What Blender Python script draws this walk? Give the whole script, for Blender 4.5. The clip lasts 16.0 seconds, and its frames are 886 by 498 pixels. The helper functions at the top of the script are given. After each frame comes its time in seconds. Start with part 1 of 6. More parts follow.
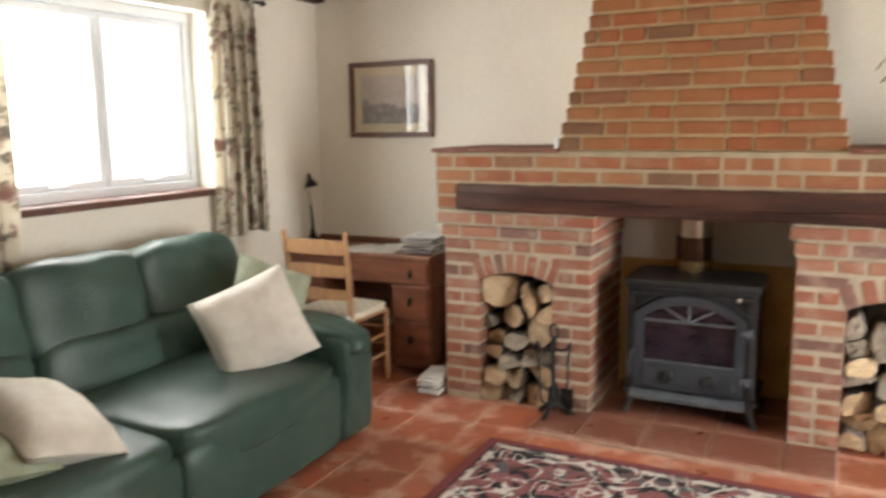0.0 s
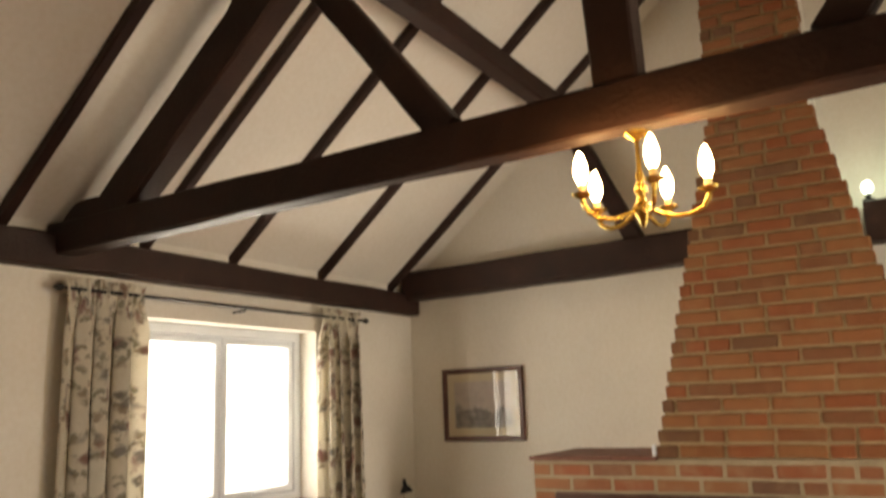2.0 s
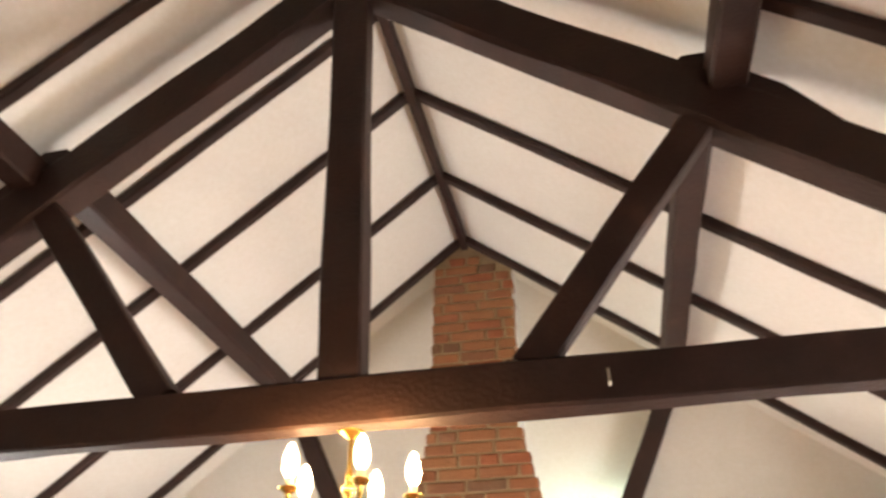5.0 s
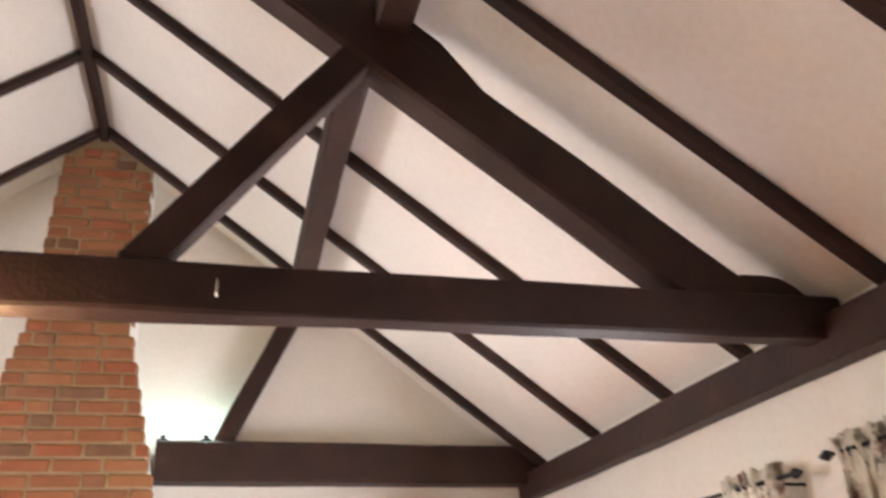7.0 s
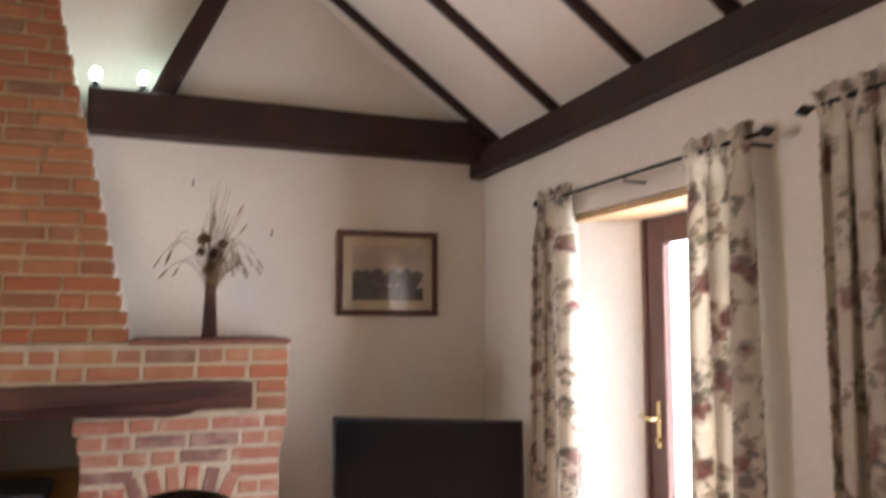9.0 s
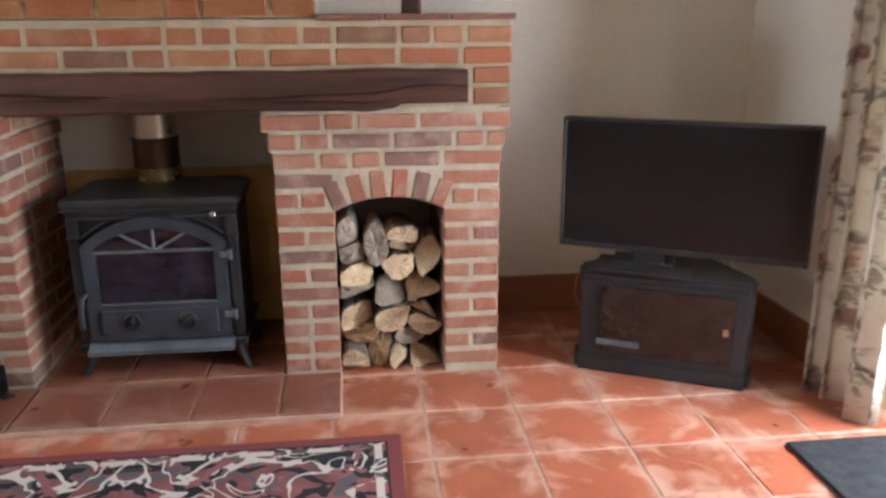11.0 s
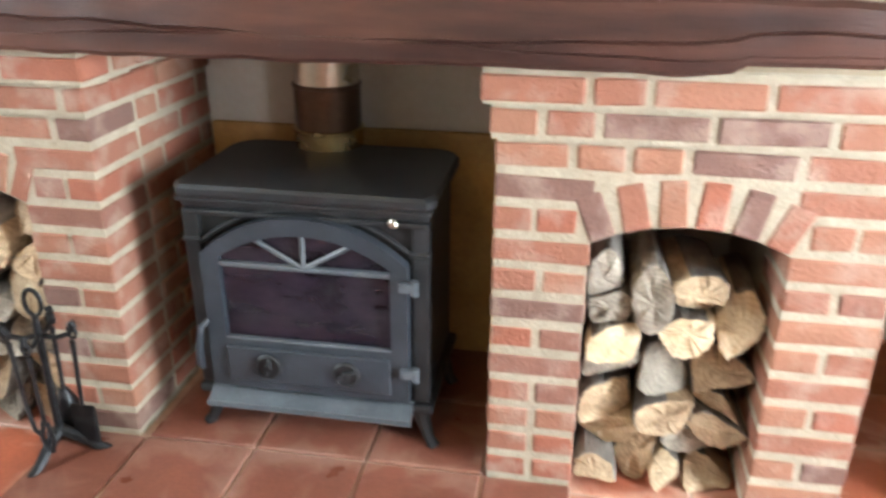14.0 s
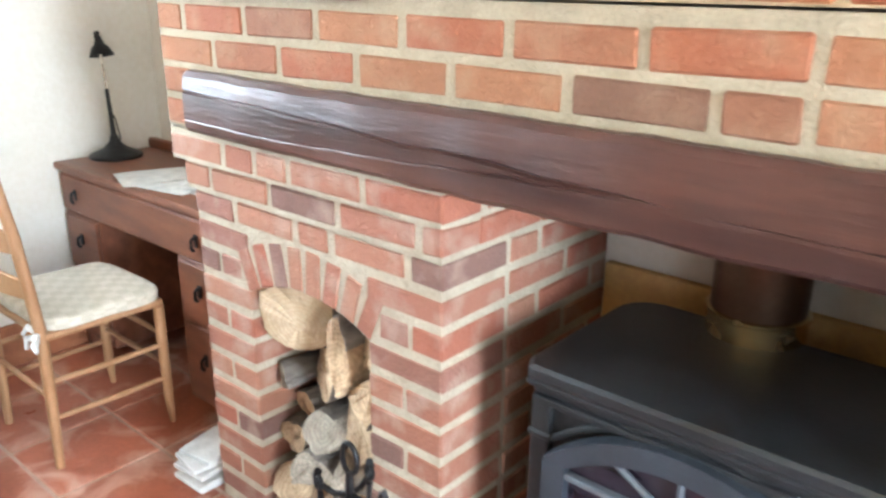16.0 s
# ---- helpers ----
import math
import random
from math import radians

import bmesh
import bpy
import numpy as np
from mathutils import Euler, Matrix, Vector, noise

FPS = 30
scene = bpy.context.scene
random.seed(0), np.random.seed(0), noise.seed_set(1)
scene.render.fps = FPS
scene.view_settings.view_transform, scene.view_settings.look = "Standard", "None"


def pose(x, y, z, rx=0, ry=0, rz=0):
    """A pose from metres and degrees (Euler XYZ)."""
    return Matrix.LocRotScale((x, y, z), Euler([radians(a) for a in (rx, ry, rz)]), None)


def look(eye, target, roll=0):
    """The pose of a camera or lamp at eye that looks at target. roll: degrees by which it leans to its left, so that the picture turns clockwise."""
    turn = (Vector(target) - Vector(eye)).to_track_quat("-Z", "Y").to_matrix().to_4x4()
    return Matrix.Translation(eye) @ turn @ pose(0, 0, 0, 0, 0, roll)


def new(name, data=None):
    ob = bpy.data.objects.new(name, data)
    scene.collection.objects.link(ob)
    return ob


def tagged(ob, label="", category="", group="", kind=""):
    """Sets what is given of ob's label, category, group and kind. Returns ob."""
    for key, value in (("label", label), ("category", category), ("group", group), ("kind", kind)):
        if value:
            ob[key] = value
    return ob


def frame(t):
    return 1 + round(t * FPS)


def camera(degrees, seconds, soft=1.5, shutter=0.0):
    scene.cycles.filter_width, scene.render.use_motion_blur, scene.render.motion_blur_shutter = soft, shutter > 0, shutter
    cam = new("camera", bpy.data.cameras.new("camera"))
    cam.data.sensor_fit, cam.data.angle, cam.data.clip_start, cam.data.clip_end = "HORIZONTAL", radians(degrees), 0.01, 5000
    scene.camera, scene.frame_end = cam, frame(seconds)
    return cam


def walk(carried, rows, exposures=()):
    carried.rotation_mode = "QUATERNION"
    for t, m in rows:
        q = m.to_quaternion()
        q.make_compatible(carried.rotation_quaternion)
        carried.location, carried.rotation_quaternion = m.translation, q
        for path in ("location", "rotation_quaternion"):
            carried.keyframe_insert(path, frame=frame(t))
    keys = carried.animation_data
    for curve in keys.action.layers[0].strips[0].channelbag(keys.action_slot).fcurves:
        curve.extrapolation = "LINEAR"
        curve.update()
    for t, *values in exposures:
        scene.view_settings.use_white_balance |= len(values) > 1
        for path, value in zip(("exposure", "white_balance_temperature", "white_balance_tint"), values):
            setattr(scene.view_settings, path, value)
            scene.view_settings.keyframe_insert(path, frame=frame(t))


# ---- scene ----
cam = camera(58.6, 16.0, soft=2.6, shutter=0.5)

PATH = [
    (0, (-0.687, -3.911, 1.547), (-1.583, -2.151, 1.234), -0.8),
    (0.5, (-0.634, -3.956, 1.591), (-1.387, -2.114, 1.385), 1.0),
    (1, (-0.652, -4.062, 1.643), (-1.505, -2.254, 1.645), -0.3),
    (1.5, (-0.705, -4.146, 1.684), (-1.742, -2.448, 1.887), -2.8),
    (2, (-0.702, -4.164, 1.718), (-1.727, -2.492, 2.104), -2.2),
    (2.5, (-0.694, -4.161, 1.757), (-1.658, -2.506, 2.332), -1.4),
    (3, (-0.674, -4.156, 1.772), (-1.566, -2.539, 2.539), 0.1),
    (3.2, (-0.674, -4.18, 1.782), (-1.514, -2.566, 2.613), -0.2),
    (5.3, (-0.628, -4.157, 1.711), (-0.842, -2.466, 2.756), -1.3),
    (5.5, (-0.616, -4.156, 1.716), (-0.736, -2.449, 2.752), -1.9),
    (6, (-0.596, -4.132, 1.711), (-0.498, -2.411, 2.724), -2.4),
    (6.5, (-0.585, -4.129, 1.695), (-0.277, -2.397, 2.647), -3.1),
    (7, (-0.558, -4.115, 1.689), (-0.06, -2.382, 2.553), -3.2),
    (7.5, (-0.555, -4.1, 1.656), (0.064, -2.352, 2.404), -2.4),
    (8, (-0.555, -4.08, 1.616), (0.167, -2.304, 2.187), -2.1),
    (8.5, (-0.513, -3.989, 1.569), (0.218, -2.167, 1.952), -1.6),
    (9, (-0.495, -3.827, 1.509), (0.15, -1.942, 1.685), -0.1),
    (9.5, (-0.497, -3.699, 1.455), (0.007, -1.764, 1.402), 1.6),
    (10, (-0.556, -3.5, 1.422), (-0.188, -1.552, 1.16), 2.0),
    (10.2, (-0.555, -3.424, 1.42), (-0.225, -1.481, 1.079), 0.9),
    (12.3, (-0.563, -2.349, 1.374), (-0.433, -0.477, 0.683), 0.6),
    (12.5, (-0.574, -2.331, 1.371), (-0.442, -0.46, 0.676), 0.6),
    (13, (-0.541, -2.017, 1.354), (-0.553, -0.172, 0.582), 0.8),
    (13.5, (-0.599, -1.8, 1.362), (-0.755, 0.026, 0.561), 0.6),
    (14, (-0.685, -1.651, 1.366), (-1.001, 0.162, 0.583), 0.3),
    (14.5, (-0.693, -1.504, 1.356), (-1.333, 0.248, 0.635), 1.5),
    (15, (-0.69, -1.36, 1.399), (-1.64, 0.253, 0.696), 1.5),
    (15.5, (-0.786, -1.211, 1.414), (-1.916, 0.305, 0.764), 1.4),
    (16, (-0.903, -1.063, 1.432), (-2.142, 0.367, 0.784), 0.6),
]
EXPO = [(0.0, -0.27, 7100, 12), (0.5, -0.55, 7800, 13), (1.0, -0.66, 8100, 14), (1.5, -0.98, 8500, 15), (2.5, -0.66, 9000, 14), (3.0, -0.2, 8800, 14), (5.5, 0.2, 6900, 18), (6.5, 0.2, 6600, 20), (8.5, -0.08, 6500, 21),
        (9.0, -0.75, 6700, 23), (10.0, -1.28, 6000, 21), (10.3, -1.15, 6100, 20), (12.2, 0.30, 6200, 8), (13.0, 0.30, 6200, 8), (14.0, 0.58, 6000, 5), (16.0, 0.88, 5700, 5)]
walk(cam, [(t, look(eye, target, roll)) for t, eye, target, roll in PATH], EXPO)

# plan, in metres: the gable wall closes the room at y = YG, side walls at XL and XR
XL, XR, YG, YB = -3.95, 1.30, 0.64, -6.6
FOOT, RIDGE_X, RIDGE_Z = 2.51, -1.42, 4.58

# ---- light ----
world = bpy.data.worlds.new("world")
scene.world = world
world.use_nodes = True
wn = world.node_tree
sky = wn.nodes.new("ShaderNodeTexSky")
sky.sky_type, sky.sun_disc = "NISHITA", False
sky.sun_elevation, sky.sun_rotation = radians(47), radians(6)
sky.air_density, sky.dust_density = 1.0, 4.0
bg = wn.nodes["Background"]
bg.inputs["Strength"].default_value = 0.15
wn.links.new(sky.outputs["Color"], bg.inputs["Color"])

sun_data = bpy.data.lights.new("sun", "SUN")
sun_data.energy, sun_data.angle, sun_data.color = 4.5, radians(14), (1.0, 0.95, 0.88)
sun = new("sun", sun_data)
sun.matrix_world = look((0.6, 6, 6.5), (0, 0, 0))


def window_light(name, where, toward, w, h, watts, colour=(0.90, 0.96, 1.0)):
    d = bpy.data.lights.new(name, "AREA")
    d.shape, d.size, d.size_y, d.energy, d.color = "RECTANGLE", w, h, watts, colour
    ob = new(name, d)
    ob.matrix_world = look(where, toward)
    return ob


window_light("daylight_window", (XL - 0.20, -1.04, 1.70), (0, -1.04, 1.5), 1.2, 0.95, 85)
window_light("daylight_door", (XR + 0.44, -1.13, 1.06), (0, -1.13, 0.95), 1.30, 1.84, 240)
window_light("daylight_window_far", (XR + 0.28, -3.08, 1.48), (0, -3.08, 1.2), 1.3, 0.98, 34)

# ---- materials ----


def mat(name, c1, c2, scale=8.0, rough=0.6, c3=None, grain=60.0, bump=0.15, metal=0.0, vary=0.0, stretch=(1, 1, 1), rough2=None, coat=0.0):
    """Two-scale procedural surface: broad patches c1 to c2, fine grain, relief and optional per-object variation."""
    m = bpy.data.materials.new(name)
    m.use_nodes = True
    nt = m.node_tree
    b = nt.nodes["Principled BSDF"]
    tc = nt.nodes.new("ShaderNodeTexCoord")
    mp = nt.nodes.new("ShaderNodeMapping")
    mp.inputs["Scale"].default_value = stretch
    nt.links.new(tc.outputs["Object"], mp.inputs["Vector"])
    vec = mp.outputs["Vector"]
    if vary:
        inf = nt.nodes.new("ShaderNodeObjectInfo")
        add = nt.nodes.new("ShaderNodeVectorMath")
        add.operation = "MULTIPLY_ADD"
        add.inputs[1].default_value = (37, 53, 71)
        nt.links.new(inf.outputs["Random"], add.inputs[0])
        nt.links.new(vec, add.inputs[2])
        vec = add.outputs["Vector"]
    n1 = nt.nodes.new("ShaderNodeTexNoise")
    n1.inputs["Scale"].default_value, n1.inputs["Detail"].default_value = scale, 5
    n2 = nt.nodes.new("ShaderNodeTexNoise")
    n2.inputs["Scale"].default_value, n2.inputs["Detail"].default_value = grain, 3
    for n in (n1, n2):
        nt.links.new(vec, n.inputs["Vector"])
    r = nt.nodes.new("ShaderNodeValToRGB")
    r.color_ramp.elements[0].position, r.color_ramp.elements[1].position = 0.34, 0.66
    r.color_ramp.elements[0].color, r.color_ramp.elements[1].color = (*c1, 1), (*c2, 1)
    if c3:
        e = r.color_ramp.elements.new(0.74)
        e.color = (*c3, 1)
    nt.links.new(n1.outputs["Fac"], r.inputs["Fac"])
    mx = nt.nodes.new("ShaderNodeMix")
    mx.data_type, mx.blend_type = "RGBA", "OVERLAY"
    mx.inputs["Factor"].default_value = 0.22
    nt.links.new(r.outputs["Color"], mx.inputs[6])
    nt.links.new(n2.outputs["Fac"], mx.inputs[7])
    out = mx.outputs[2]
    if vary:
        hs = nt.nodes.new("ShaderNodeHueSaturation")
        mr = nt.nodes.new("ShaderNodeMapRange")
        mr.inputs["To Min"].default_value, mr.inputs["To Max"].default_value = 1 - vary, 1 + vary
        nt.links.new(inf.outputs["Random"], mr.inputs["Value"])
        nt.links.new(mr.outputs["Result"], hs.inputs["Value"])
        nt.links.new(out, hs.inputs["Color"])
        out = hs.outputs["Color"]
    nt.links.new(out, b.inputs["Base Color"])
    b.inputs["Specular IOR Level"].default_value = 0.35 if rough > 0.45 else 0.5
    b.inputs["Metallic"].default_value = metal
    rr = nt.nodes.new("ShaderNodeMapRange")
    rr.inputs["To Min"].default_value, rr.inputs["To Max"].default_value = rough, rough2 if rough2 else min(1, rough + 0.15)
    nt.links.new(n1.outputs["Fac"], rr.inputs["Value"])
    nt.links.new(rr.outputs["Result"], b.inputs["Roughness"])
    if coat:
        b.inputs["Coat Weight"].default_value, b.inputs["Coat Roughness"].default_value = coat, 0.25
    if bump:
        ad = nt.nodes.new("ShaderNodeMath")
        nt.links.new(n1.outputs["Fac"], ad.inputs[0])
        nt.links.new(n2.outputs["Fac"], ad.inputs[1])
        bp = nt.nodes.new("ShaderNodeBump")
        bp.inputs["Strength"].default_value, bp.inputs["Distance"].default_value = bump, 0.01
        nt.links.new(ad.outputs[0], bp.inputs["Height"])
        nt.links.new(bp.outputs["Normal"], b.inputs["Normal"])
    return m


def glow(name, colour, strength):
    m = bpy.data.materials.new(name)
    m.use_nodes = True
    b = m.node_tree.nodes["Principled BSDF"]
    b.inputs["Base Color"].default_value = (*colour, 1)
    b.inputs["Emission Color"].default_value, b.inputs["Emission Strength"].default_value = (*colour, 1), strength
    return m


def glass(name, tint=(1, 1, 1), rough=0.0):
    m = bpy.data.materials.new(name)
    m.use_nodes = True
    b = m.node_tree.nodes["Principled BSDF"]
    b.inputs["Base Color"].default_value = (*tint, 1)
    b.inputs["Transmission Weight"].default_value, b.inputs["Roughness"].default_value, b.inputs["IOR"].default_value = 1, rough, 1.45
    return m


def brick_mat(name, k, bloom):
    """Clay bricks: each takes its own clay from red, orange and burnt purple, with lime bloom."""
    def tint(c):
        return tuple(a * q for a, q in zip(c, k))

    m = mat(name, tint((0.33, 0.15, 0.10)), tint((0.44, 0.215, 0.145)), 14, 0.8, grain=120, bump=0.5, vary=0.12)
    nt = m.node_tree
    b = nt.nodes["Principled BSDF"]
    inf = nt.nodes.new("ShaderNodeObjectInfo")
    r = nt.nodes.new("ShaderNodeValToRGB")
    r.color_ramp.interpolation = "CONSTANT"
    el = r.color_ramp.elements
    el[0].color, el[1].position, el[1].color = (*tint((0.41, 0.175, 0.115)), 1), 0.25, (*tint((0.47, 0.24, 0.155)), 1)
    for p, c in ((0.45, (0.43, 0.145, 0.09)), (0.60, (0.45, 0.215, 0.14)), (0.74, (0.18, 0.12, 0.112)), (0.88, (0.29, 0.145, 0.115))):
        el.new(p).color = (*tint(c), 1)
    nt.links.new(inf.outputs["Random"], r.inputs["Fac"])
    src = b.inputs["Base Color"].links[0].from_socket
    mx = nt.nodes.new("ShaderNodeMix")
    mx.data_type = "RGBA"
    mx.inputs["Factor"].default_value = 0.68
    nt.links.new(src, mx.inputs[6])
    nt.links.new(r.outputs["Color"], mx.inputs[7])
    # lime bloom in soft patches
    geo = nt.nodes.new("ShaderNodeNewGeometry")
    n = nt.nodes.new("ShaderNodeTexNoise")
    n.inputs["Scale"].default_value, n.inputs["Detail"].default_value = 11, 6
    nt.links.new(geo.outputs["Position"], n.inputs["Vector"])
    rp = nt.nodes.new("ShaderNodeValToRGB")
    rp.color_ramp.elements[0].position, rp.color_ramp.elements[1].position = 0.50, 0.76
    rp.color_ramp.elements[1].color = (bloom, bloom, bloom, 1)
    nt.links.new(n.outputs["Fac"], rp.inputs["Fac"])
    m2 = nt.nodes.new("ShaderNodeMix")
    m2.data_type = "RGBA"
    m2.inputs[7].default_value = (*tint((0.60, 0.47, 0.40)), 1)
    nt.links.new(rp.outputs["Color"], m2.inputs["Factor"])
    nt.links.new(mx.outputs[2], m2.inputs[6])
    nt.links.new(m2.outputs[2], b.inputs["Base Color"])
    return m


def tile_mat(name, base, pale, edge):
    """Quarry tile: worn, polished clay with pale scuffs, strongest towards the tile's rim."""
    m = mat(name, tuple(0.82 * c for c in base), base, 7, 0.20, grain=90, bump=0.05, vary=0.15, rough2=0.44)
    nt = m.node_tree
    b = nt.nodes["Principled BSDF"]
    src = b.inputs["Base Color"].links[0].from_socket
    tc = nt.nodes.new("ShaderNodeTexCoord")
    sep = nt.nodes.new("ShaderNodeSeparateXYZ")
    nt.links.new(tc.outputs["Object"], sep.inputs[0])
    far = []
    for ax in "XY":
        a = nt.nodes.new("ShaderNodeMath")
        a.operation = "ABSOLUTE"
        nt.links.new(sep.outputs[ax], a.inputs[0])
        far.append(a.outputs[0])
    mxm = nt.nodes.new("ShaderNodeMath")
    mxm.operation = "MAXIMUM"
    nt.links.new(far[0], mxm.inputs[0])
    nt.links.new(far[1], mxm.inputs[1])
    rim = nt.nodes.new("ShaderNodeMapRange")
    rim.inputs["From Min"].default_value, rim.inputs["From Max"].default_value = 0.07, 0.165
    rim.inputs["To Max"].default_value = 0.21
    nt.links.new(mxm.outputs[0], rim.inputs["Value"])
    geo = nt.nodes.new("ShaderNodeNewGeometry")
    n = nt.nodes.new("ShaderNodeTexNoise")
    n.inputs["Scale"].default_value, n.inputs["Detail"].default_value, n.inputs["Distortion"].default_value = 7, 8, 0.9
    nt.links.new(geo.outputs["Position"], n.inputs["Vector"])
    add = nt.nodes.new("ShaderNodeMath")
    nt.links.new(rim.outputs["Result"], add.inputs[0])
    nt.links.new(n.outputs["Fac"], add.inputs[1])
    rp = nt.nodes.new("ShaderNodeValToRGB")
    rp.color_ramp.elements[0].position, rp.color_ramp.elements[1].position = 0.57, 0.80
    rp.color_ramp.elements[1].color = (edge, edge, edge, 1)
    nt.links.new(add.outputs[0], rp.inputs["Fac"])
    mx = nt.nodes.new("ShaderNodeMix")
    mx.data_type = "RGBA"
    mx.inputs[7].default_value = (*pale, 1)
    nt.links.new(rp.outputs["Color"], mx.inputs["Factor"])
    nt.links.new(src, mx.inputs[6])
    nt.links.new(mx.outputs[2], b.inputs["Base Color"])
    return m


def floral_mat():
    """Cream curtain cloth printed with faded maroon blooms, grey-green leaves and thin stems."""
    m = mat("floral_cloth", (0.76, 0.715, 0.615), (0.83, 0.79, 0.70), 20, 0.9, grain=250, bump=0.1)
    nt = m.node_tree
    b = nt.nodes["Principled BSDF"]
    tc = nt.nodes.new("ShaderNodeTexCoord")
    col = b.inputs["Base Color"].links[0].from_socket
    wob = nt.nodes.new("ShaderNodeTexNoise")
    wob.inputs["Scale"].default_value, wob.inputs["Detail"].default_value = 34, 4
    nt.links.new(tc.outputs["UV"], wob.inputs["Vector"])
    jit = nt.nodes.new("ShaderNodeVectorMath")
    jit.operation = "MULTIPLY_ADD"
    jit.inputs[1].default_value = (0.09, 0.09, 0.0)
    nt.links.new(wob.outputs["Color"], jit.inputs[0])
    nt.links.new(tc.outputs["UV"], jit.inputs[2])

    def over(fac, c1, c2):
        nonlocal col
        cm = nt.nodes.new("ShaderNodeMix")
        cm.data_type = "RGBA"
        cm.inputs[6].default_value, cm.inputs[7].default_value = (*c1, 1), (*c2, 1)
        nt.links.new(wob.outputs["Fac"], cm.inputs["Factor"])
        mx = nt.nodes.new("ShaderNodeMix")
        mx.data_type = "RGBA"
        nt.links.new(fac, mx.inputs["Factor"])
        nt.links.new(col, mx.inputs[6])
        nt.links.new(cm.outputs[2], mx.inputs[7])
        col = mx.outputs[2]

    def ramp(src, stops):
        r = nt.nodes.new("ShaderNodeValToRGB")
        e = r.color_ramp.elements
        e[0].position, e[0].color = stops[0][0], (*[stops[0][1]] * 3, 1)
        e[1].position, e[1].color = stops[1][0], (*[stops[1][1]] * 3, 1)
        for p, v in stops[2:]:
            e.new(p).color = (v, v, v, 1)
        nt.links.new(src, r.inputs["Fac"])
        return r.outputs["Color"]

    def blobs(scale, lo, hi, off, c1, c2, mask):
        mp = nt.nodes.new("ShaderNodeMapping")
        mp.inputs["Location"].default_value = (off, off * 1.7, 0)
        nt.links.new(jit.outputs[0], mp.inputs["Vector"])
        v = nt.nodes.new("ShaderNodeTexVoronoi")
        v.voronoi_dimensions = "2D"
        v.inputs["Scale"].default_value = scale
        nt.links.new(mp.outputs[0], v.inputs["Vector"])
        mu = nt.nodes.new("ShaderNodeMath")
        mu.operation = "MULTIPLY"
        nt.links.new(ramp(v.outputs["Distance"], [(lo, 0.85), (hi, 0.0)]), mu.inputs[0])
        nt.links.new(mask, mu.inputs[1])
        over(mu.outputs[0], c1, c2)

    # sprays of leaves and blooms gather where a broad noise is high
    sp = nt.nodes.new("ShaderNodeTexNoise")
    sp.inputs["Scale"].default_value, sp.inputs["Detail"].default_value = 6.5, 2
    nt.links.new(tc.outputs["UV"], sp.inputs["Vector"])
    spray = ramp(sp.outputs["Fac"], [(0.455, 0.0), (0.525, 1.0)])
    blobs(18, 0.20, 0.36, 3.1, (0.22, 0.20, 0.14), (0.36, 0.33, 0.24), spray)
    blobs(12, 0.14, 0.30, 8.3, (0.28, 0.20, 0.14), (0.42, 0.33, 0.24), spray)
    blobs(9, 0.13, 0.28, 1.9, (0.16, 0.15, 0.145), (0.28, 0.26, 0.23), spray)
    blobs(6.5, 0.14, 0.29, 5.7, (0.21, 0.085, 0.08), (0.42, 0.25, 0.215), spray)
    nt.links.new(col, b.inputs["Base Color"])
    tr = nt.nodes.new("ShaderNodeBsdfTranslucent")
    nt.links.new(col, tr.inputs["Color"])
    ms = nt.nodes.new("ShaderNodeMixShader")
    ms.inputs[0].default_value = 0.5
    nt.links.new(b.outputs[0], ms.inputs[1])
    nt.links.new(tr.outputs[0], ms.inputs[2])
    nt.links.new(ms.outputs[0], nt.nodes["Material Output"].inputs["Surface"])
    return m


PLASTER = mat("cream_plaster", (0.735, 0.695, 0.62), (0.775, 0.735, 0.66), 2.5, 0.85, grain=45, bump=0.12)
CEIL = mat("ceiling_paint", (0.73, 0.69, 0.62), (0.77, 0.73, 0.66), 2.0, 0.9, grain=40, bump=0.08)
OAK = mat("dark_stained_oak", (0.021, 0.0078, 0.0050), (0.036, 0.0138, 0.0088), 6, 0.52, c3=(0.054, 0.022, 0.014), grain=70, bump=0.3, stretch=(1, 1, 1))
MANTEL = mat("mantel_oak", (0.030, 0.013, 0.011), (0.115, 0.043, 0.027), 3.4, 0.34, c3=(0.055, 0.030, 0.028), grain=26, bump=0.26, stretch=(0.35, 2.2, 2.6), rough2=0.5)
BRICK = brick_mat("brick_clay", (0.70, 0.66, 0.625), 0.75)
# the pier's brick again, orange lamplight and dimmer light put into the colour
BRICK_MID = brick_mat("overmantel_brick_lamp_tint", (0.62, 0.54, 0.385), 0.35)
BRICK_UP = brick_mat("breast_brick_lamp_tint", (0.55, 0.445, 0.255), 0.2)
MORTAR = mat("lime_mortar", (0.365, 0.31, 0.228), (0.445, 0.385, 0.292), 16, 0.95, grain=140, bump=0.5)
# lime mortar with the breast's dim, orange lamplight painted in
MORTAR_UP = mat("breast_mortar_lamp_tint", (0.28, 0.20, 0.115), (0.35, 0.255, 0.15), 16, 0.95, grain=140, bump=0.5)
TILE = tile_mat("quarry_tile", (0.40, 0.118, 0.062), (0.65, 0.42, 0.32), 0.66)
HEARTH = tile_mat("hearth_tile", (0.215, 0.075, 0.048), (0.36, 0.22, 0.165), 0.5)
GROUT = mat("floor_grout", (0.42, 0.28, 0.215), (0.52, 0.37, 0.29), 12, 0.9, grain=120, bump=0.3)
# lime mortar, darkened in colour to stand for weaker light on the overmantel
MORTAR_MID = mat("overmantel_mortar_dimmed", (0.30, 0.245, 0.165), (0.37, 0.305, 0.21), 16, 0.95, grain=140, bump=0.5)
